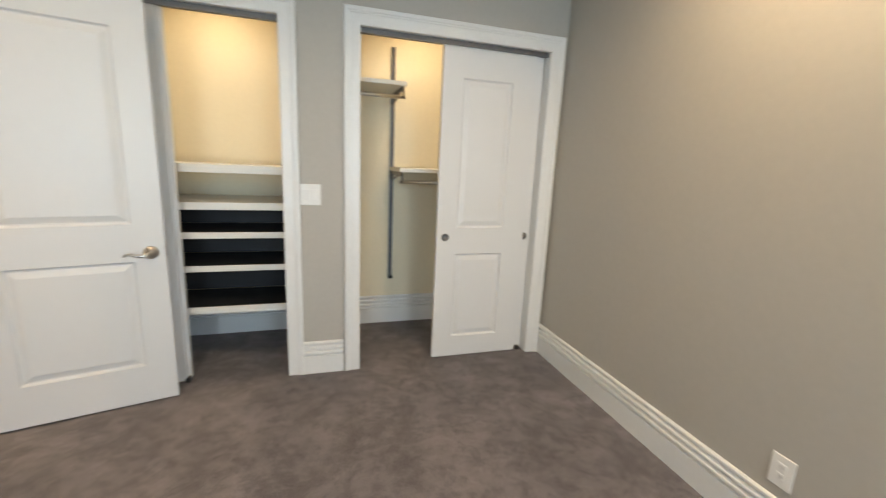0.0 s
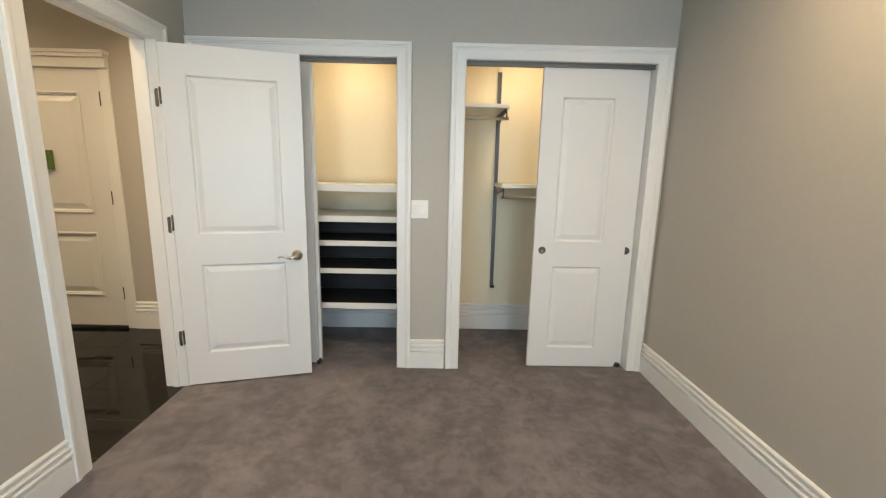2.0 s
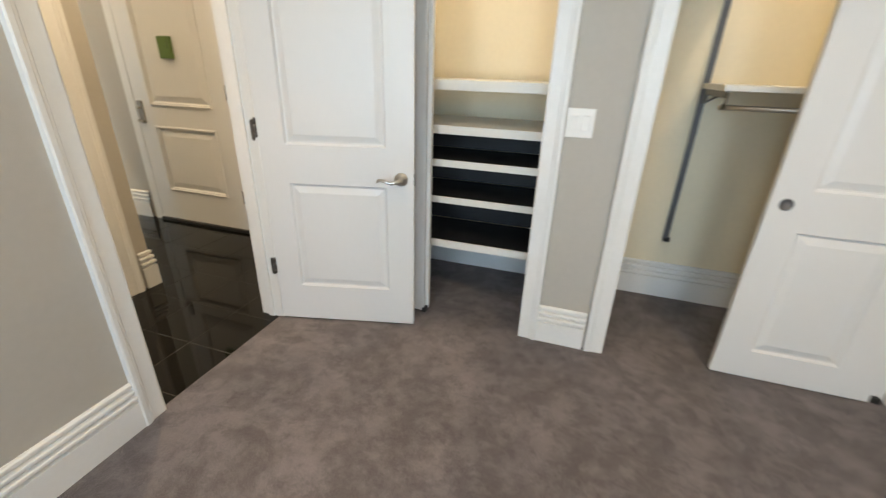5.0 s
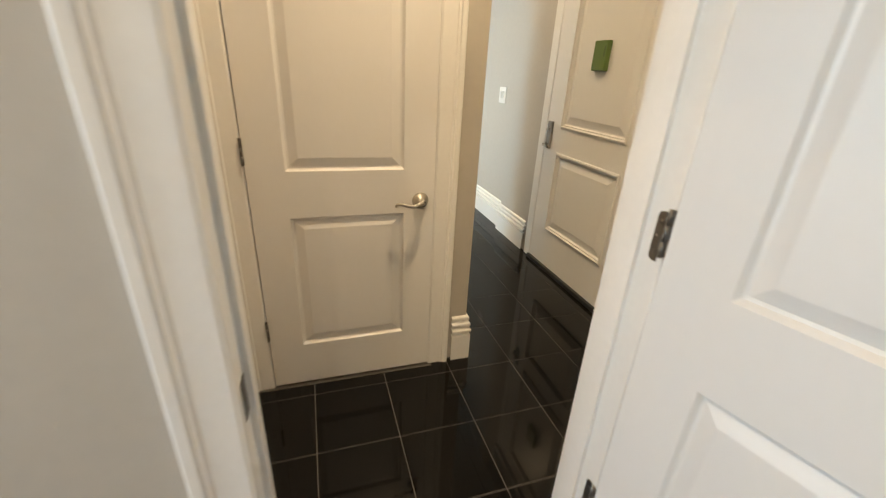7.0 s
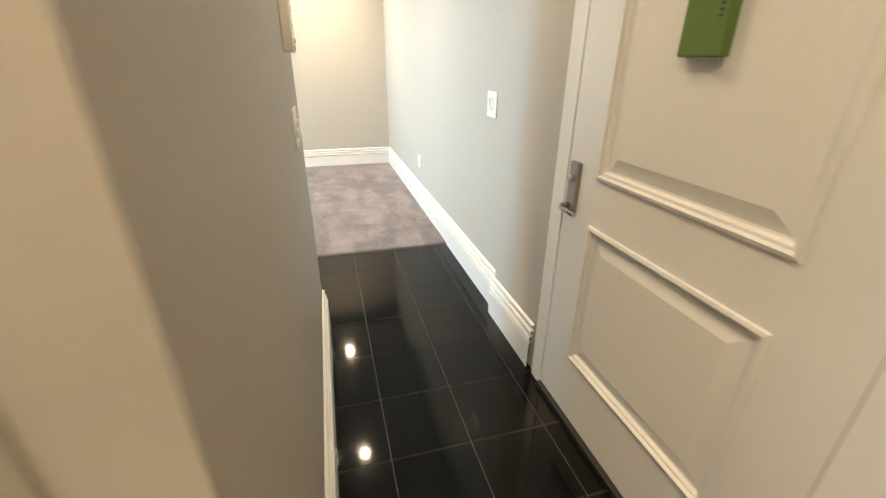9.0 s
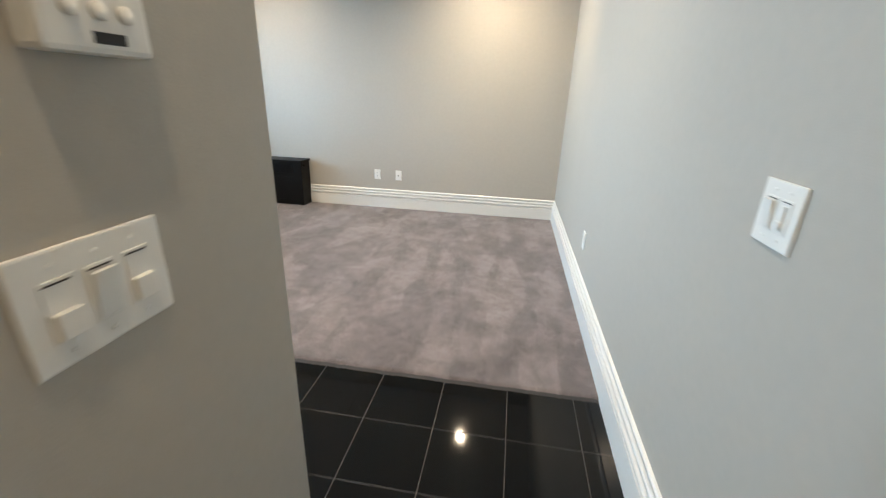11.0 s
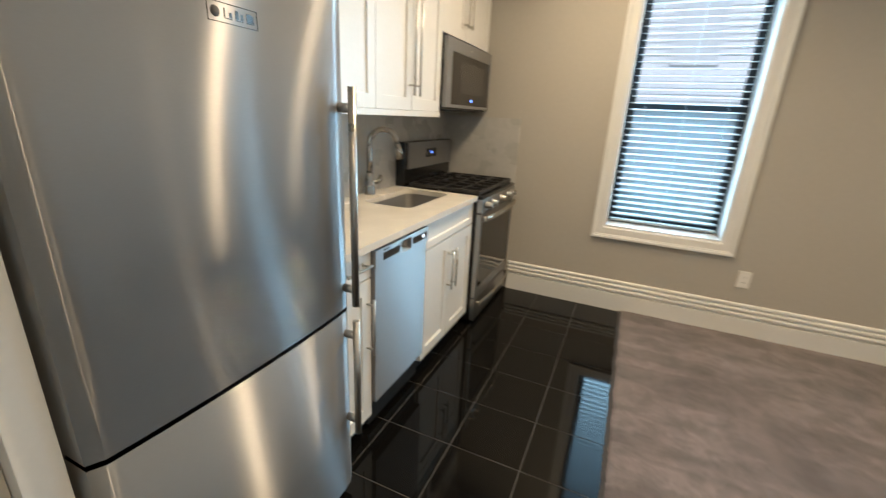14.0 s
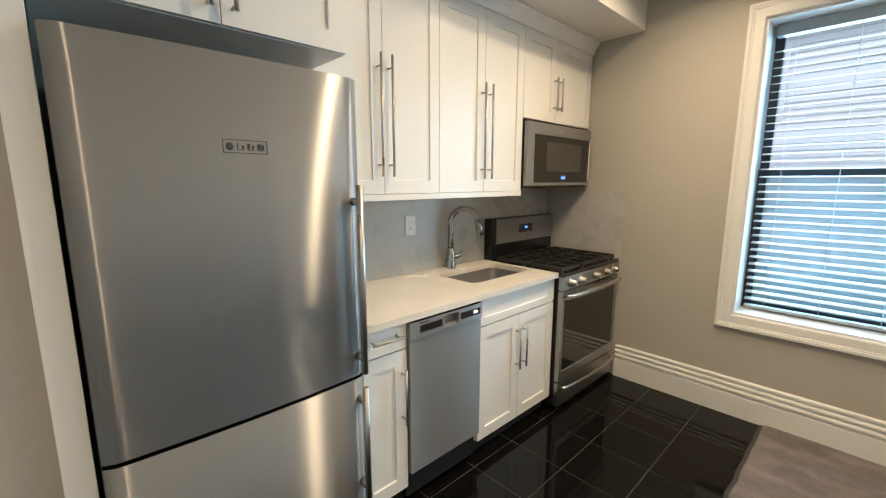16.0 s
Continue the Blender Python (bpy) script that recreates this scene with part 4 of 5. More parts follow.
cp = part("control_panel", panel_bm(0.456, 0.872, 0.05, [(0.200, 0.292, 0.806, 0.861)], ((0.004, 0.02), (0.012, 0.032)), z0=0.796, backside=False), STEEL, dw)
part("button_strip", box(0.055, 0.185, -0.0012, 0.001, 0.819, 0.851, 0.0004), BLACK, cp)
part("display", box(0.304, 0.442, -0.0012, 0.001, 0.819, 0.851, 0.0004), BLACK, cp)
part("digits", boxes((0.392, 0.399, -0.002, -0.0012, 0.828, 0.844), (0.403, 0.410, -0.002, -0.0012, 0.828, 0.844), (0.414, 0.421, -0.002, -0.0012, 0.828, 0.840)), WHITE_LED, cp)
part("badge", box(0.055, 0.105, -0.0008, 0.0005, 0.859, 0.864), PRINT, cp)

# refrigerator
fg = thing("refrigerator", "tall stainless steel refrigerator with bottom freezer drawer", "refrigerator", m=pose(-4.383, 2.226, 0, 0, 0, -90))
part("cabinet_body", box(0.004, 0.736, 0.075, 0.67, 0.03, 1.76, 0.004), STEEL_DARK, fg)


def bowed_door(z0, z1):
    bm, n, w, bow = bmesh.new(), 28, 0.74, 0.015
    front = []
    for i in range(n + 1):
        u = i / n
        e = min(u, 1 - u)
        y = -0.012 - bow * (1 - (2 * u - 1) ** 2) + 0.013 * max(0, 1 - e / 0.012) ** 2
        front.append((u * w, y))
    loop = front + [(w, 0.07), (0, 0.07)]
    lo, hi = [bm.verts.new((x, y, z0)) for x, y in loop], [bm.verts.new((x, y, z1)) for x, y in loop]
    for i in range(len(loop)):
        f = bm.faces.new((lo[i], lo[(i + 1) % len(loop)], hi[(i + 1) % len(loop)], hi[i]))
        f.smooth = i < n
    bm.faces.new(hi), bm.faces.new(lo)
    bmesh.ops.recalc_face_normals(bm, faces=bm.faces)
    return bm


up_door = part("upper_door", bowed_door(0.777, 1.782), STEEL, fg)
part("freezer_drawer", bowed_door(0.05, 0.765), STEEL, fg)
part("gasket", boxes((0.006, 0.734, 0.012, 0.068, 0.765, 0.777)), MATT_BLACK, fg)
for lo, hi in ((0.797, 1.447), (0.302, 0.744)):
    h = part("handle", tube([(0.711, -0.056, lo), (0.711, -0.056, hi)], 0.0115, 16), CHROME, fg, "long round steel bar handle")
    for z in (lo + 0.055, hi - 0.055):
        part("handle_post", tube([(0.711, -0.050, z), (0.711, -0.008, z)], 0.0135, 12), STEEL_DARK, h)
lb = part("energy_label", boxes((0.322, 0.436, -0.0275, -0.0262, 1.5655, 1.567), (0.322, 0.436, -0.0275, -0.0262, 1.532, 1.5335), (0.322, 0.3235, -0.0275, -0.0262, 1.5335, 1.5655), (0.4345, 0.436, -0.0275, -0.0262, 1.5335, 1.5655)), GREYGLASS, up_door, "small outlined pictogram strip")
part("pictogram", lathe([(0, -0.0262), (0.0105, -0.0262), (0.0095, -0.0275), (0, -0.0275)], (0.339, 0, 1.5495), "y", 16), PRINT, lb)
for k in range(3):
    x = 0.366 + k * 0.026
    part("pictogram", boxes((x - 0.009, x + 0.009, -0.0275, -0.0262, 1.5405, 1.5425), (x - 0.009, x - 0.006 + 0.004 * k, -0.0275, -0.0262, 1.5435, 1.5585), (x + 0.003, x + 0.009, -0.0275, -0.0262, 1.5435, 1.5525 + 0.002 * k)), GREYGLASS, lb)
part("plinth", box(0.01, 0.73, 0.05, 0.10, 0.0, 0.045), MATT_BLACK, fg)

# ---- radiator cover ----
ra = thing("radiator_cover", "black metal radiator cover standing in the corner", "radiator", m=pose(-8.17, 0.455, 0, 0, 0, 90))
part("front_panel", box(-0.94, 0.0, 0.0, 0.012, 0.02, 0.535, 0.003), RADIATOR, ra)
for x in (-0.94, -0.012):
    part("side_panel", box(x, x + 0.012, 0.013, 0.214, 0.0, 0.535, 0.002), RADIATOR, ra)
part("top_panel", box(-0.955, 0.015, -0.016, 0.214, 0.536, 0.562, 0.004), RADIATOR, ra)
for k in range(9):
    part("louvre", box(-0.86, -0.10, -0.006, 0.001, 0.40 + k * 0.012, 0.405 + k * 0.012), RADIATOR, ra)
for x in (-0.93, -0.03):
    part("foot", box(x - 0.005, x + 0.02, 0.0, 0.05, 0.0, 0.022), RADIATOR, ra)
part("valve_knob", tube([(-0.0, 0.05, 0.50), (0.03, 0.05, 0.50)], [0.014, 0.016], 12), RADIATOR, ra)
part("inset_line", boxes((-0.88, -0.06, -0.0025, 0.0, 0.08, 0.084), (-0.88, -0.06, -0.0025, 0.0, 0.36, 0.364)), RADIATOR, ra)

# ---- bathroom ----
to = thing("toilet", "white ceramic toilet with closed lid", "toilet", m=pose(-3.083, 1.02, 0.004, 0, 0, 90))
part("tank", box(-0.20, 0.20, -0.20, -0.01, 0.40, 0.705, 0.02), CERAMIC, to)
part("tank_lid", box(-0.215, 0.215, -0.215, -0.005, 0.707, 0.745, 0.012), CERAMIC, to)
bm = bmesh.new()
prof = [(0.62, 0.0, 0.55), (0.66, 0.06, 0.55), (0.70, 0.18, 0.58), (0.86, 0.28, 0.8), (1.0, 0.37, 1.0), (1.0, 0.40, 1.0)]
rs = []
for s, z, sy in prof:
    ring = []
    for i in range(28):
        a = 2 * math.pi * i / 28
        ring.append(bm.verts.new((0.185 * s * math.cos(a), -0.46 - 0.26 * sy * math.sin(a) * (1.0 if math.sin(a) > 0 else 0.95) + (1 - sy) * 0.10, z)))
    rs.append(ring)
for a, b in zip(rs, rs[1:]):
    for i in range(28):
        f = bm.faces.new((a[i], a[(i + 1) % 28], b[(i + 1) % 28], b[i]))
        f.smooth = True
bm.faces.new(rs[-1]), bm.faces.new(rs[0])
bmesh.ops.recalc_face_normals(bm, faces=bm.faces)
part("bowl", bm, CERAMIC, to)
for nm, z0, z1, k in (("seat", 0.402, 0.418, 1.02), ("lid", 0.421, 0.440, 1.03)):
    bm = bmesh.new()
    lo, hi = ([bm.verts.new((0.188 * k * q * math.cos(2 * math.pi * i / 32), -0.455 - 0.262 * k * q * math.sin(2 * math.pi * i / 32), z)) for i in range(32)] for z, q in ((z0, 1.0), (z1, 0.985)))
    for i in range(32):
        bm.faces.new((lo[i], lo[(i + 1) % 32], hi[(i + 1) % 32], hi[i]))
    bm.faces.new(lo), bm.faces.new(hi)
    bmesh.ops.recalc_face_normals(bm, faces=bm.faces)
    part(nm, bm, CERAMIC, to)
part("pedestal_back", box(-0.11, 0.11, -0.30, -0.02, 0.0, 0.39, 0.03), CERAMIC, to)
part("flush_lever", tube([(-0.16, -0.20, 0.66), (-0.16, -0.225, 0.66), (-0.10, -0.228, 0.655)], 0.008, 8), CHROME, to)
structure("wainscot", boxes((-3.099, -3.085, -0.199, 1.374, 0.0, 0.965), (-3.099, -3.068, -0.199, 1.374, 0.965, 1.012)), CERAMIC, "white tiled wainscot with a moulded cap", "wall tile")
structure("wainscot_band", boxes((-3.099, -3.088, -0.199, 1.374, 1.014, 1.09)), BLACK, "black tile accent band", "wall tile")
bf = structure("floor_bathroom", box(-3.40, -1.67, -0.2, 1.375, -0.05, 0.0), GROUT, "white and black mosaic bathroom floor", "floor")
bm, bd = bmesh.new(), bmesh.new()
for i in range(34):
    for j in range(31):
        x, y, s = -3.395 + i * 0.051, -0.19 + j * 0.051, 0.0245
        c = 0.010
        pts = [(x - s + c, y - s), (x + s - c, y - s), (x + s, y - s + c), (x + s, y + s - c), (x + s - c, y + s), (x - s + c, y + s), (x - s, y + s - c), (x - s, y - s + c)]
        bm.faces.new([bm.verts.new((px, py, 0.003)) for px, py in pts])
        k, xx, yy = 0.0095, x + 0.0255, y + 0.0255
        bd.faces.new([bd.verts.new(q) for q in ((xx - k, yy, 0.0035), (xx, yy - k, 0.0035), (xx + k, yy, 0.0035), (xx, yy + k, 0.0035))])
tagged(part("white_tiles", bm, CERAMIC, bf), kind="stuff")
tagged(part("black_tiles", bd, BLACK, bf), kind="stuff")
structure("threshold_bathroom", box(-2.491, -1.715, 1.376, 1.447, -0.03, 0.006, 0.003), TILE, "black stone door threshold", "threshold")


# ---- windows and blinds ----
def window(name, x0, x1, z0, z1, face, depth, label):
    """A sash window in a wall to the south, its recess lined in white, and its casing."""
    w = thing(name, label, "window", kind="structure")
    casing(w, "x", x0, x1, z1, face, 1, z0=z0, scale=0.87)
    y_out, t = face - depth, 0.012
    for nm, b in (("reveal", (x0, x0 + t, y_out, face - 0.0005, z0, z1)), ("reveal", (x1 - t, x1, y_out, face - 0.0005, z0, z1)), ("reveal", (x0 + t, x1 - t, y_out, face - 0.0005, z1 - t, z1)), ("window_sill", (x0 + t, x1 - t, y_out, face - 0.0005, z0, z0 + 0.016))):
        part(nm, box(*b), TRIM, w)
    mid = (z0 + z1) / 2 + 0.012
    for nm, lo, hi, y in (("upper_sash", mid - 0.02, z1 - t, y_out + 0.03), ("lower_sash", z0 + 0.016, mid + 0.02, y_out + 0.07)):
        s = part(nm, boxes((x0 + t, x0 + t + 0.045, y, y + 0.035, lo, hi), (x1 - t - 0.045, x1 - t, y, y + 0.035, lo, hi), (x0 + t + 0.045, x1 - t - 0.045, y, y + 0.035, lo, lo + 0.045), (x0 + t + 0.045, x1 - t - 0.045, y, y + 0.035, hi - 0.04, hi)), SASH, w, "dark window sash")
        pane = part("pane", box(x0 + t + 0.04, x1 - t - 0.04, y + 0.015, y + 0.019, lo + 0.04, hi - 0.035), PANE, s)
        pane.visible_shadow = False
    screen = part("insect_screen", box(x0 + t, x1 - t, y_out + 0.012, y_out + 0.014, z0 + 0.016, mid), SCREEN, w, "fine grey insect screen")
    screen.visible_shadow = False
    return w


window("window_1", *WIN1, -0.745, 0.30, "white cased sash window with dark sashes")
window("window_2", *WIN2, -0.745, 0.30, "white cased sash window with dark sashes")
for k, b in enumerate(BED_WIN):
    window("window_%d" % (k + 3), *b, -1.72, 0.095, "white cased sash window")


def blind(x0, x1, z0, z1, y, label):
    b = thing("window_blind", label, "blind", "window blinds", m=pose((x0 + x1) / 2, y, z0))
    w = (x1 - x0) / 2 - 0.030
    part("headrail", box(-w, w, -0.028, 0.034, z1 - z0 - 0.075, z1 - z0 - 0.014, 0.003), BLIND, b)
    part("bottom_rail", box(-w, w, -0.024, 0.024, 0.028, 0.046, 0.004), BLIND, b)
    bm = bmesh.new()
    n, tilt = 6, radians(-9)
    tops = []
    for i in range(n + 1):
        u = (i / n - 0.5) * 0.05
        v = 0.0035 * (1 - (2 * i / n - 1) ** 2)
        yy, zz = u * math.cos(tilt) - v * math.sin(tilt), u * math.sin(tilt) + v * math.cos(tilt)
        tops.append([[bm.verts.new((s * w, yy, zz + d)) for s in (-1, 1)] for d in (0.0, -0.0028)])
    for a, c in zip(tops, tops[1:]):
        bm.faces.new((a[0][0], a[0][1], c[0][1], c[0][0]))
        bm.faces.new((a[1][0], c[1][0], c[1][1], a[1][1]))
        for s in (0, 1):
            bm.faces.new((a[0][s], c[0][s], c[1][s], a[1][s]))
    for a in (tops[0], tops[-1]):
        bm.faces.new((a[0][0], a[0][1], a[1][1], a[1][0]))
    bmesh.ops.recalc_face_normals(bm, faces=bm.faces)
    me = to_mesh("slat", bm, BLIND)
    count = int((z1 - z0 - 0.15) / 0.0445)
    for i in range(count):
        ob = new("slat", me)
        ob.parent = b
        ob.location = (0, 0, 0.085 + 0.0445 * i)
        ob.rotation_euler = (radians(random.uniform(-1.5, 1.5)), 0, 0)
    for x in (-w * 0.72, 0.0, w * 0.72):
        for yy in (-0.027, 0.027):
            part("cord", tube([(x, yy, 0.04), (x, yy, z1 - z0 - 0.06)], 0.0012, 5), BLIND, b)
    return b


blind(*WIN1, -0.905, "white slatted blind hanging open in the window")
blind(*WIN2, -0.905, "white slatted blind hanging open in the window")


# ---- ceiling lamps ----
def downlight(x, y, power, z=H_CEIL, label="recessed round ceiling lamp with white trim", size=0.06, tint=WARM, spread=150):
    d = thing("ceiling_light", label, "ceiling lamp", "recessed ceiling lamps", m=pose(x, y, z))
    part("trim_ring", lathe([(0.058, -0.001), (0.058, -0.004), (0.066, -0.009), (0.082, -0.006), (0.084, -0.001)], seg=32), TRIM, d)
    part("lens", lathe([(0.0, -0.002), (0.057, -0.002), (0.057, -0.0035), (0.0, -0.0035)], seg=32), LAMPFACE, d)
    lamp = bpy.data.lights.new("lamp", "AREA")
    lamp.shape, lamp.size, lamp.energy, lamp.color, lamp.spread = "DISK", size, power, tint, radians(spread)
    ob = new("lamp", lamp)
    ob.parent, ob.location = d, (0, 0, -0.012)
    return d


for spot in LAMPS:
    downlight(*spot)
for x0, x1, z0, z1, y, watts, tint in [(*b, -1.70, BED_DAY, (0.66, 0.84, 1.0)) for b in BED_WIN] + [(*b, -0.936, LIVING_DAY, (0.44, 0.77, 1.0)) for b in (WIN1, WIN2)]:
    lamp = bpy.data.lights.new("window_daylight", "AREA")
    lamp.shape, lamp.size, lamp.size_y, lamp.energy, lamp.color = "RECTANGLE", x1 - x0 - 0.12, z1 - z0 - 0.12, watts, tint
    lamp.spread = radians(125)
    new("window_daylight", lamp).matrix_world = look(((x0 + x1) / 2, y, (z0 + z1) / 2), ((x0 + x1) / 2, y + 2.7, (z0 + z1) / 2))


# ---- outside ----
structure("ground", box(-300, 300, -300, 300, -0.75, -0.70), GRASS, "green lawn outside the windows", "lawn")


def leaves(count, center, spread, size, seed):
    rng = np.random.default_rng(seed)
    p = rng.normal(0, 1, (count, 3))
    p /= np.linalg.norm(p, axis=1)[:, None]
    p *= (rng.random((count, 1)) ** 0.4)
    lump = 1 + 0.35 * np.sin(p[:, :1] * 5 + seed) * np.cos(p[:, 1:2] * 4 + seed * 2)
    p = p * np.array(spread) * lump + np.array(center)
    a, b = rng.normal(0, 1, (count, 3)), rng.normal(0, 1, (count, 3))
    a /= np.linalg.norm(a, axis=1)[:, None]
    b -= a * (a * b).sum(1)[:, None]
    b /= np.linalg.norm(b, axis=1)[:, None]
    s = size * (0.6 + 0.8 * rng.random((count, 1)))
    v = np.stack([p - a * s, p + b * s * 0.5, p + a * s, p - b * s * 0.5], 1).reshape(-1, 3)
    return v, [(4 * i, 4 * i + 1, 4 * i + 2, 4 * i + 3) for i in range(count)]


def foliage(name, clumps, parent, size):
    vs, fs = [], []
    for i, (count, c, sp) in enumerate(clumps):
        v, f = leaves(count, c, sp, size, i + 3)
        off = sum(len(q) for q in vs)
        vs.append(v)
        fs += [tuple(k + off for k in q) for q in f]
    me = bpy.data.meshes.new(name)
    me.from_pydata(np.concatenate(vs).tolist(), [], fs)
    me.materials.append(LEAF)
    ob = new(name, me)
    ob.parent = parent
    return ob


for k, (x, y, s) in enumerate(((-4.3, -6.6, 0.55), (-5.9, -6.9, 0.6), (-8.6, -6.6, 0.5), (-9.9, -5.6, 1.1), (-11.6, -6.2, 1.2))):
    sh = thing("shrub", "leafy green garden shrub", "shrub", "garden shrubs", m=pose(x, y, -0.70))
    part("stem", tube([(0, 0, 0), (0.05, 0.02, 0.5 * s), (0.0, 0.05, 0.9 * s)], [0.05, 0.035, 0.02], 7), BARK, sh)
    foliage("crown", [(2200, (random.uniform(-0.9, 0.9), random.uniform(-0.4, 0.4), random.uniform(0.35, 0.95) * s), (0.50 * s, 0.45 * s, 0.34 * s)) for i in range(6)], sh, 0.05)
tr = thing("tree", "leafy garden tree with a thin trunk", "tree", m=pose(-14.2, -12.0, -0.70))
part("trunk", tube([(0, 0, 0), (0.1, 0.05, 1.5), (0.05, 0.1, 3.0), (0.2, 0.0, 4.6)], [0.18, 0.14, 0.11, 0.05], 9), BARK, tr)
for a in range(5):
    part("limb", tube([(0.05, 0.08, 2.2 + 0.4 * a), (0.9 * math.cos(a * 2.1), 0.9 * math.sin(a * 2.1), 3.2 + 0.4 * a), (1.5 * math.cos(a * 2.1), 1.5 * math.sin(a * 2.1), 3.8 + 0.4 * a)], [0.07, 0.045, 0.02], 6), BARK, tr)
foliage("crown", [(1500, (random.uniform(-1.6, 1.6), random.uniform(-1.4, 1.4), random.uniform(3.0, 5.6)), (0.9, 0.9, 0.65)) for i in range(12)], tr, 0.09)

hs = thing("house", "pale house with lapped siding across the garden", "house", m=pose(-4.0, -10.0, -0.70))
part("wall", box(-3.6, 5.5, -7.0, 0.0, 0, 5.6), SIDING, hs)
bm = bmesh.new()
for k in range(36):
    v = [bm.verts.new(q) for q in ((-3.6, 0.028, 0.15 * k), (5.5, 0.028, 0.15 * k), (5.5, 0.006, 0.15 * k + 0.15), (-3.6, 0.006, 0.15 * k + 0.15), (-3.6, 0.004, 0.15 * k), (5.5, 0.004, 0.15 * k))]
    bm.faces.new(v[:4])
    bm.faces.new((v[0], v[4], v[5], v[1]))
tagged(part("siding", bm, SIDING, hs), kind="stuff")
bm = bmesh.new()
rv = [bm.verts.new(q) for q in ((-3.9, 0.4, 5.5), (5.8, 0.4, 5.5), (5.8, -3.5, 8.0), (-3.9, -3.5, 8.0), (-3.9, -7.4, 5.5), (5.8, -7.4, 5.5))]
bm.faces.new(rv[:4]), bm.faces.new((rv[3], rv[2], rv[5], rv[4]))
bmesh.ops.solidify(bm, geom=bm.faces, thickness=0.12)
part("roof", bm, ROOF, hs)
for x in (-2.6, 0.2, 3.0):
    for z in (1.0, 3.6):
        wn = part("window", boxes((x - 0.08, x, 0.0, 0.07, z - 0.08, z + 1.5), (x + 0.9, x + 0.98, 0.0, 0.07, z - 0.08, z + 1.5), (x, x + 0.9, 0.0, 0.07, z + 1.42, z + 1.5), (x, x + 0.9, 0.0, 0.07, z - 0.08, z), (x, x + 0.9, 0.0, 0.05, z + 0.68, z + 0.74)), SIDING, hs)
        part("pane", box(x, x + 0.9, 0.008, 0.034, z, z + 1.42), CURTAIN, wn)


# ---- floors ----
def carpet(name, outline, mat, label, z=0.012):
    """A cut-pile carpet of the given plan rectangles, finely cut and slightly uneven."""
    bm = bmesh.new()
    for x0, x1, y0, y1 in outline:
        nx, ny = max(2, int((x1 - x0) / 0.06)), max(2, int((y1 - y0) / 0.06))
        grid = [[bm.verts.new((x0 + (x1 - x0) * i / nx, y0 + (y1 - y0) * j / ny, z + 0.003 * noise.noise(((x0 + (x1 - x0) * i / nx) * 5, (y0 + (y1 - y0) * j / ny) * 5, 1.0)))) for j in range(ny + 1)] for i in range(nx + 1)]
        for i in range(nx):
            for j in range(ny):
                f = bm.faces.new((grid[i][j], grid[i + 1][j], grid[i + 1][j + 1], grid[i][j + 1]))
                f.smooth = True
    bmesh.ops.recalc_face_normals(bm, faces=bm.faces)
    return structure(name, bm, mat, label, "carpet")


carpet("floor_bedroom", [(-1.53, 1.61, -1.72, 2.86), (-1.45, 1.607, 2.86, 3.54)], CARPET_BED, "taupe cut-pile carpet with brushed marks", 0.004)
structure("floor_slab_bedroom", box(-1.52, 1.64, -1.72, 3.54, -0.06, -0.004), GROUT)

# living room carpet with its frayed cut edge
bm = bmesh.new()
x_edge, nx, ny = -5.282, 52, 70
rows = []
for j in range(ny * 4 + 1):
    y = -0.745 + 4.21 * j / (ny * 4)
    wob = 0.006 * noise.noise((y * 9, 0, 0)) + 0.005 * noise.noise((y * 45, 3, 0))
    rows.append((x_edge + wob, y))
grid = []
for j, (xe, y) in enumerate(rows):
    line = []
    for i in range(nx + 1):
        x = xe + (-8.39 - xe) * (i / nx) ** 1.4
        drop = 0.010 if i == 0 else 0.0
        line.append(bm.verts.new((x, y, 0.014 - drop + 0.003 * noise.noise((x * 5, y * 5, 4.0)))))
    grid.append(line)
for a, b in zip(grid, grid[1:]):
    for i in range(nx):
        f = bm.faces.new((a[i], a[i + 1], b[i + 1], b[i]))
        f.smooth = True
bmesh.ops.recalc_face_normals(bm, faces=bm.faces)
structure("floor_living_room", bm, CARPET_LIV, "grey cut-pile carpet with vacuum marks", "carpet")
bm = bmesh.new()
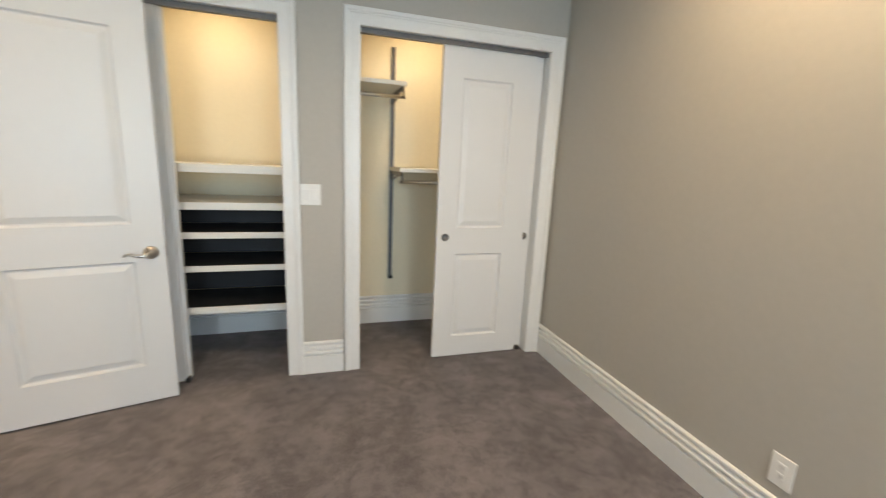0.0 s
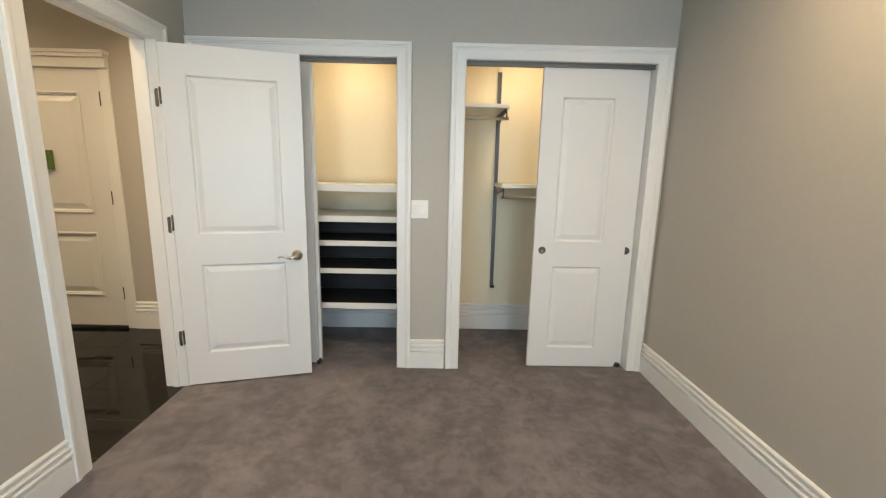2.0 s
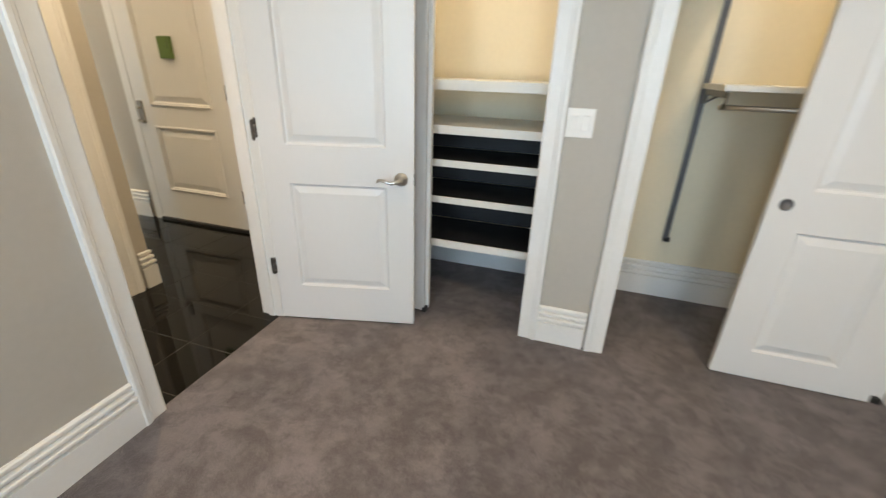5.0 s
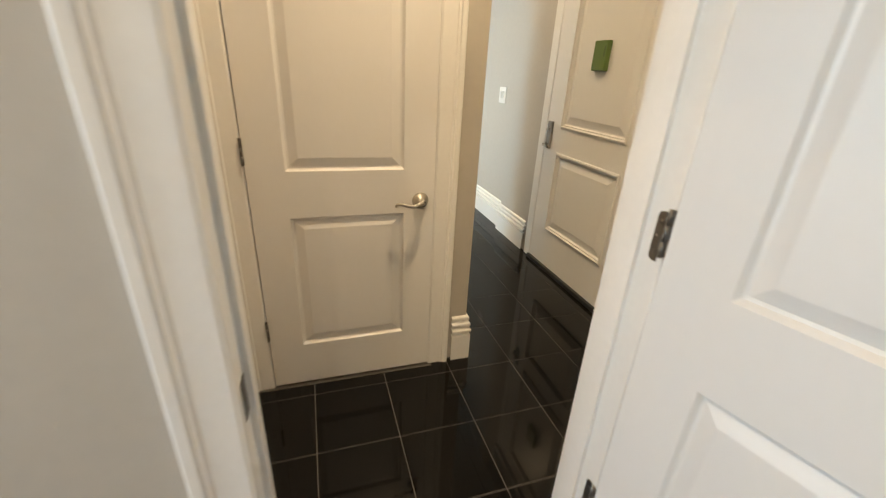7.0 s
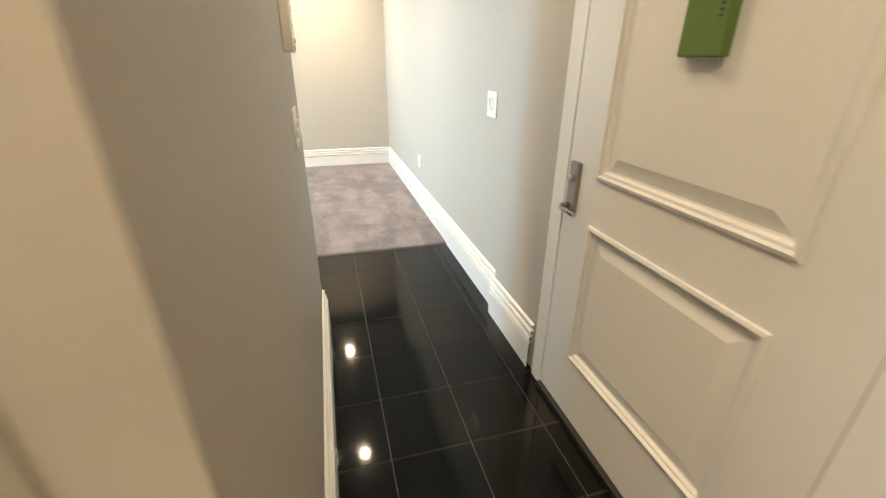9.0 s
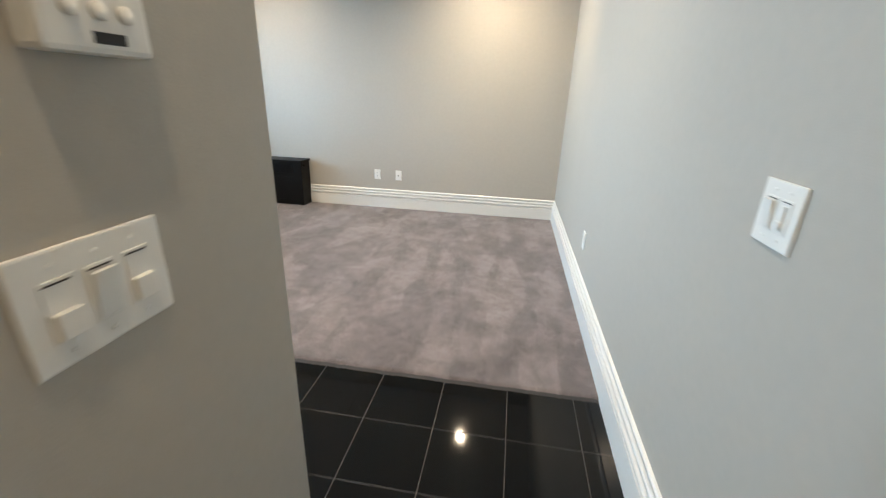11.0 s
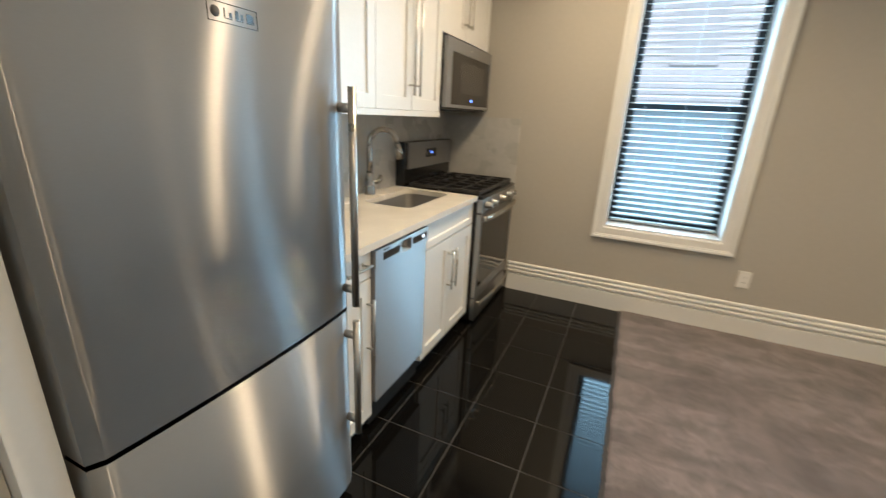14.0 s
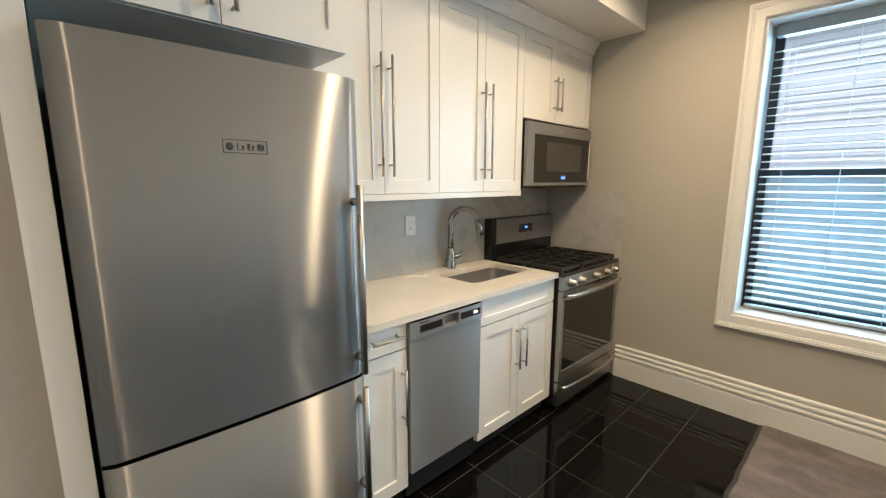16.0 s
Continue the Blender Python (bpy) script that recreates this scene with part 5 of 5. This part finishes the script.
for a, b in zip(rows, rows[1:]):
    bm.faces.new([bm.verts.new(q) for q in ((a[0] + 0.018 + 0.008 * noise.noise((a[1] * 60, 7, 0)), a[1], 0.001), (b[0] + 0.018 + 0.008 * noise.noise((b[1] * 60, 7, 0)), b[1], 0.001), (b[0] - 0.002, b[1], 0.0075), (a[0] - 0.002, a[1], 0.0075))])
structure("carpet_edge", bm, BACKING, "dark frayed carpet edge", "carpet edge")
structure("floor_slab_living", box(-8.39, -5.28, -0.745, 3.465, -0.06, -0.004), GROUT)

fl = structure("floor", boxes((-5.30, -3.60, -0.745, 2.30, -0.06, -0.0015), (-5.30, -1.515, 2.30, 3.465, -0.06, -0.0015), (-2.605, -1.515, 1.45, 2.30, -0.06, -0.0015)), GROUT, "polished black square floor tiles with grey joints", "floor")
G, GX, GY, J = 0.3146, -2.438, 3.008, 0.0018


def tile_mesh(w, d):
    bm = bmesh.new()
    b = 0.0003
    lo = [bm.verts.new(q) for q in ((0, 0, -0.0012), (w, 0, -0.0012), (w, d, -0.0012), (0, d, -0.0012))]
    hi = [bm.verts.new(q) for q in ((b, b, 0), (w - b, b, 0), (w - b, d - b, 0), (b, d - b, 0))]
    for i in range(4):
        bm.faces.new((lo[i], lo[(i + 1) % 4], hi[(i + 1) % 4], hi[i]))
    bm.faces.new(hi)
    return to_mesh("tile", bm, TILE)


FULL = tile_mesh(G - 2 * J, G - 2 * J)
for x0, x1, y0, y1 in ((-5.295, -3.60, -0.745, 2.30), (-5.295, -1.535, 2.30, 3.465), (-2.505, -1.535, 1.447, 2.30)):
    for i in range(-4, 11):
        for j in range(-3, 14):
            ax, ay = GX - G * i + J, GY - G * j + J
            cx0, cx1, cy0, cy1 = max(ax, x0), min(ax + G - 2 * J, x1), max(ay, y0), min(ay + G - 2 * J, y1)
            if cx1 - cx0 < 0.01 or cy1 - cy0 < 0.01:
                continue
            whole = abs(cx1 - cx0 - G + 2 * J) < 1e-4 and abs(cy1 - cy0 - G + 2 * J) < 1e-4
            ob = new("tile", FULL if whole else tile_mesh(cx1 - cx0, cy1 - cy0))
            ob.parent = fl
            ob.location = (cx0, cy0, 0.0)
            ob.rotation_euler = (radians(random.uniform(-0.12, 0.12)), radians(random.uniform(-0.12, 0.12)), 0)
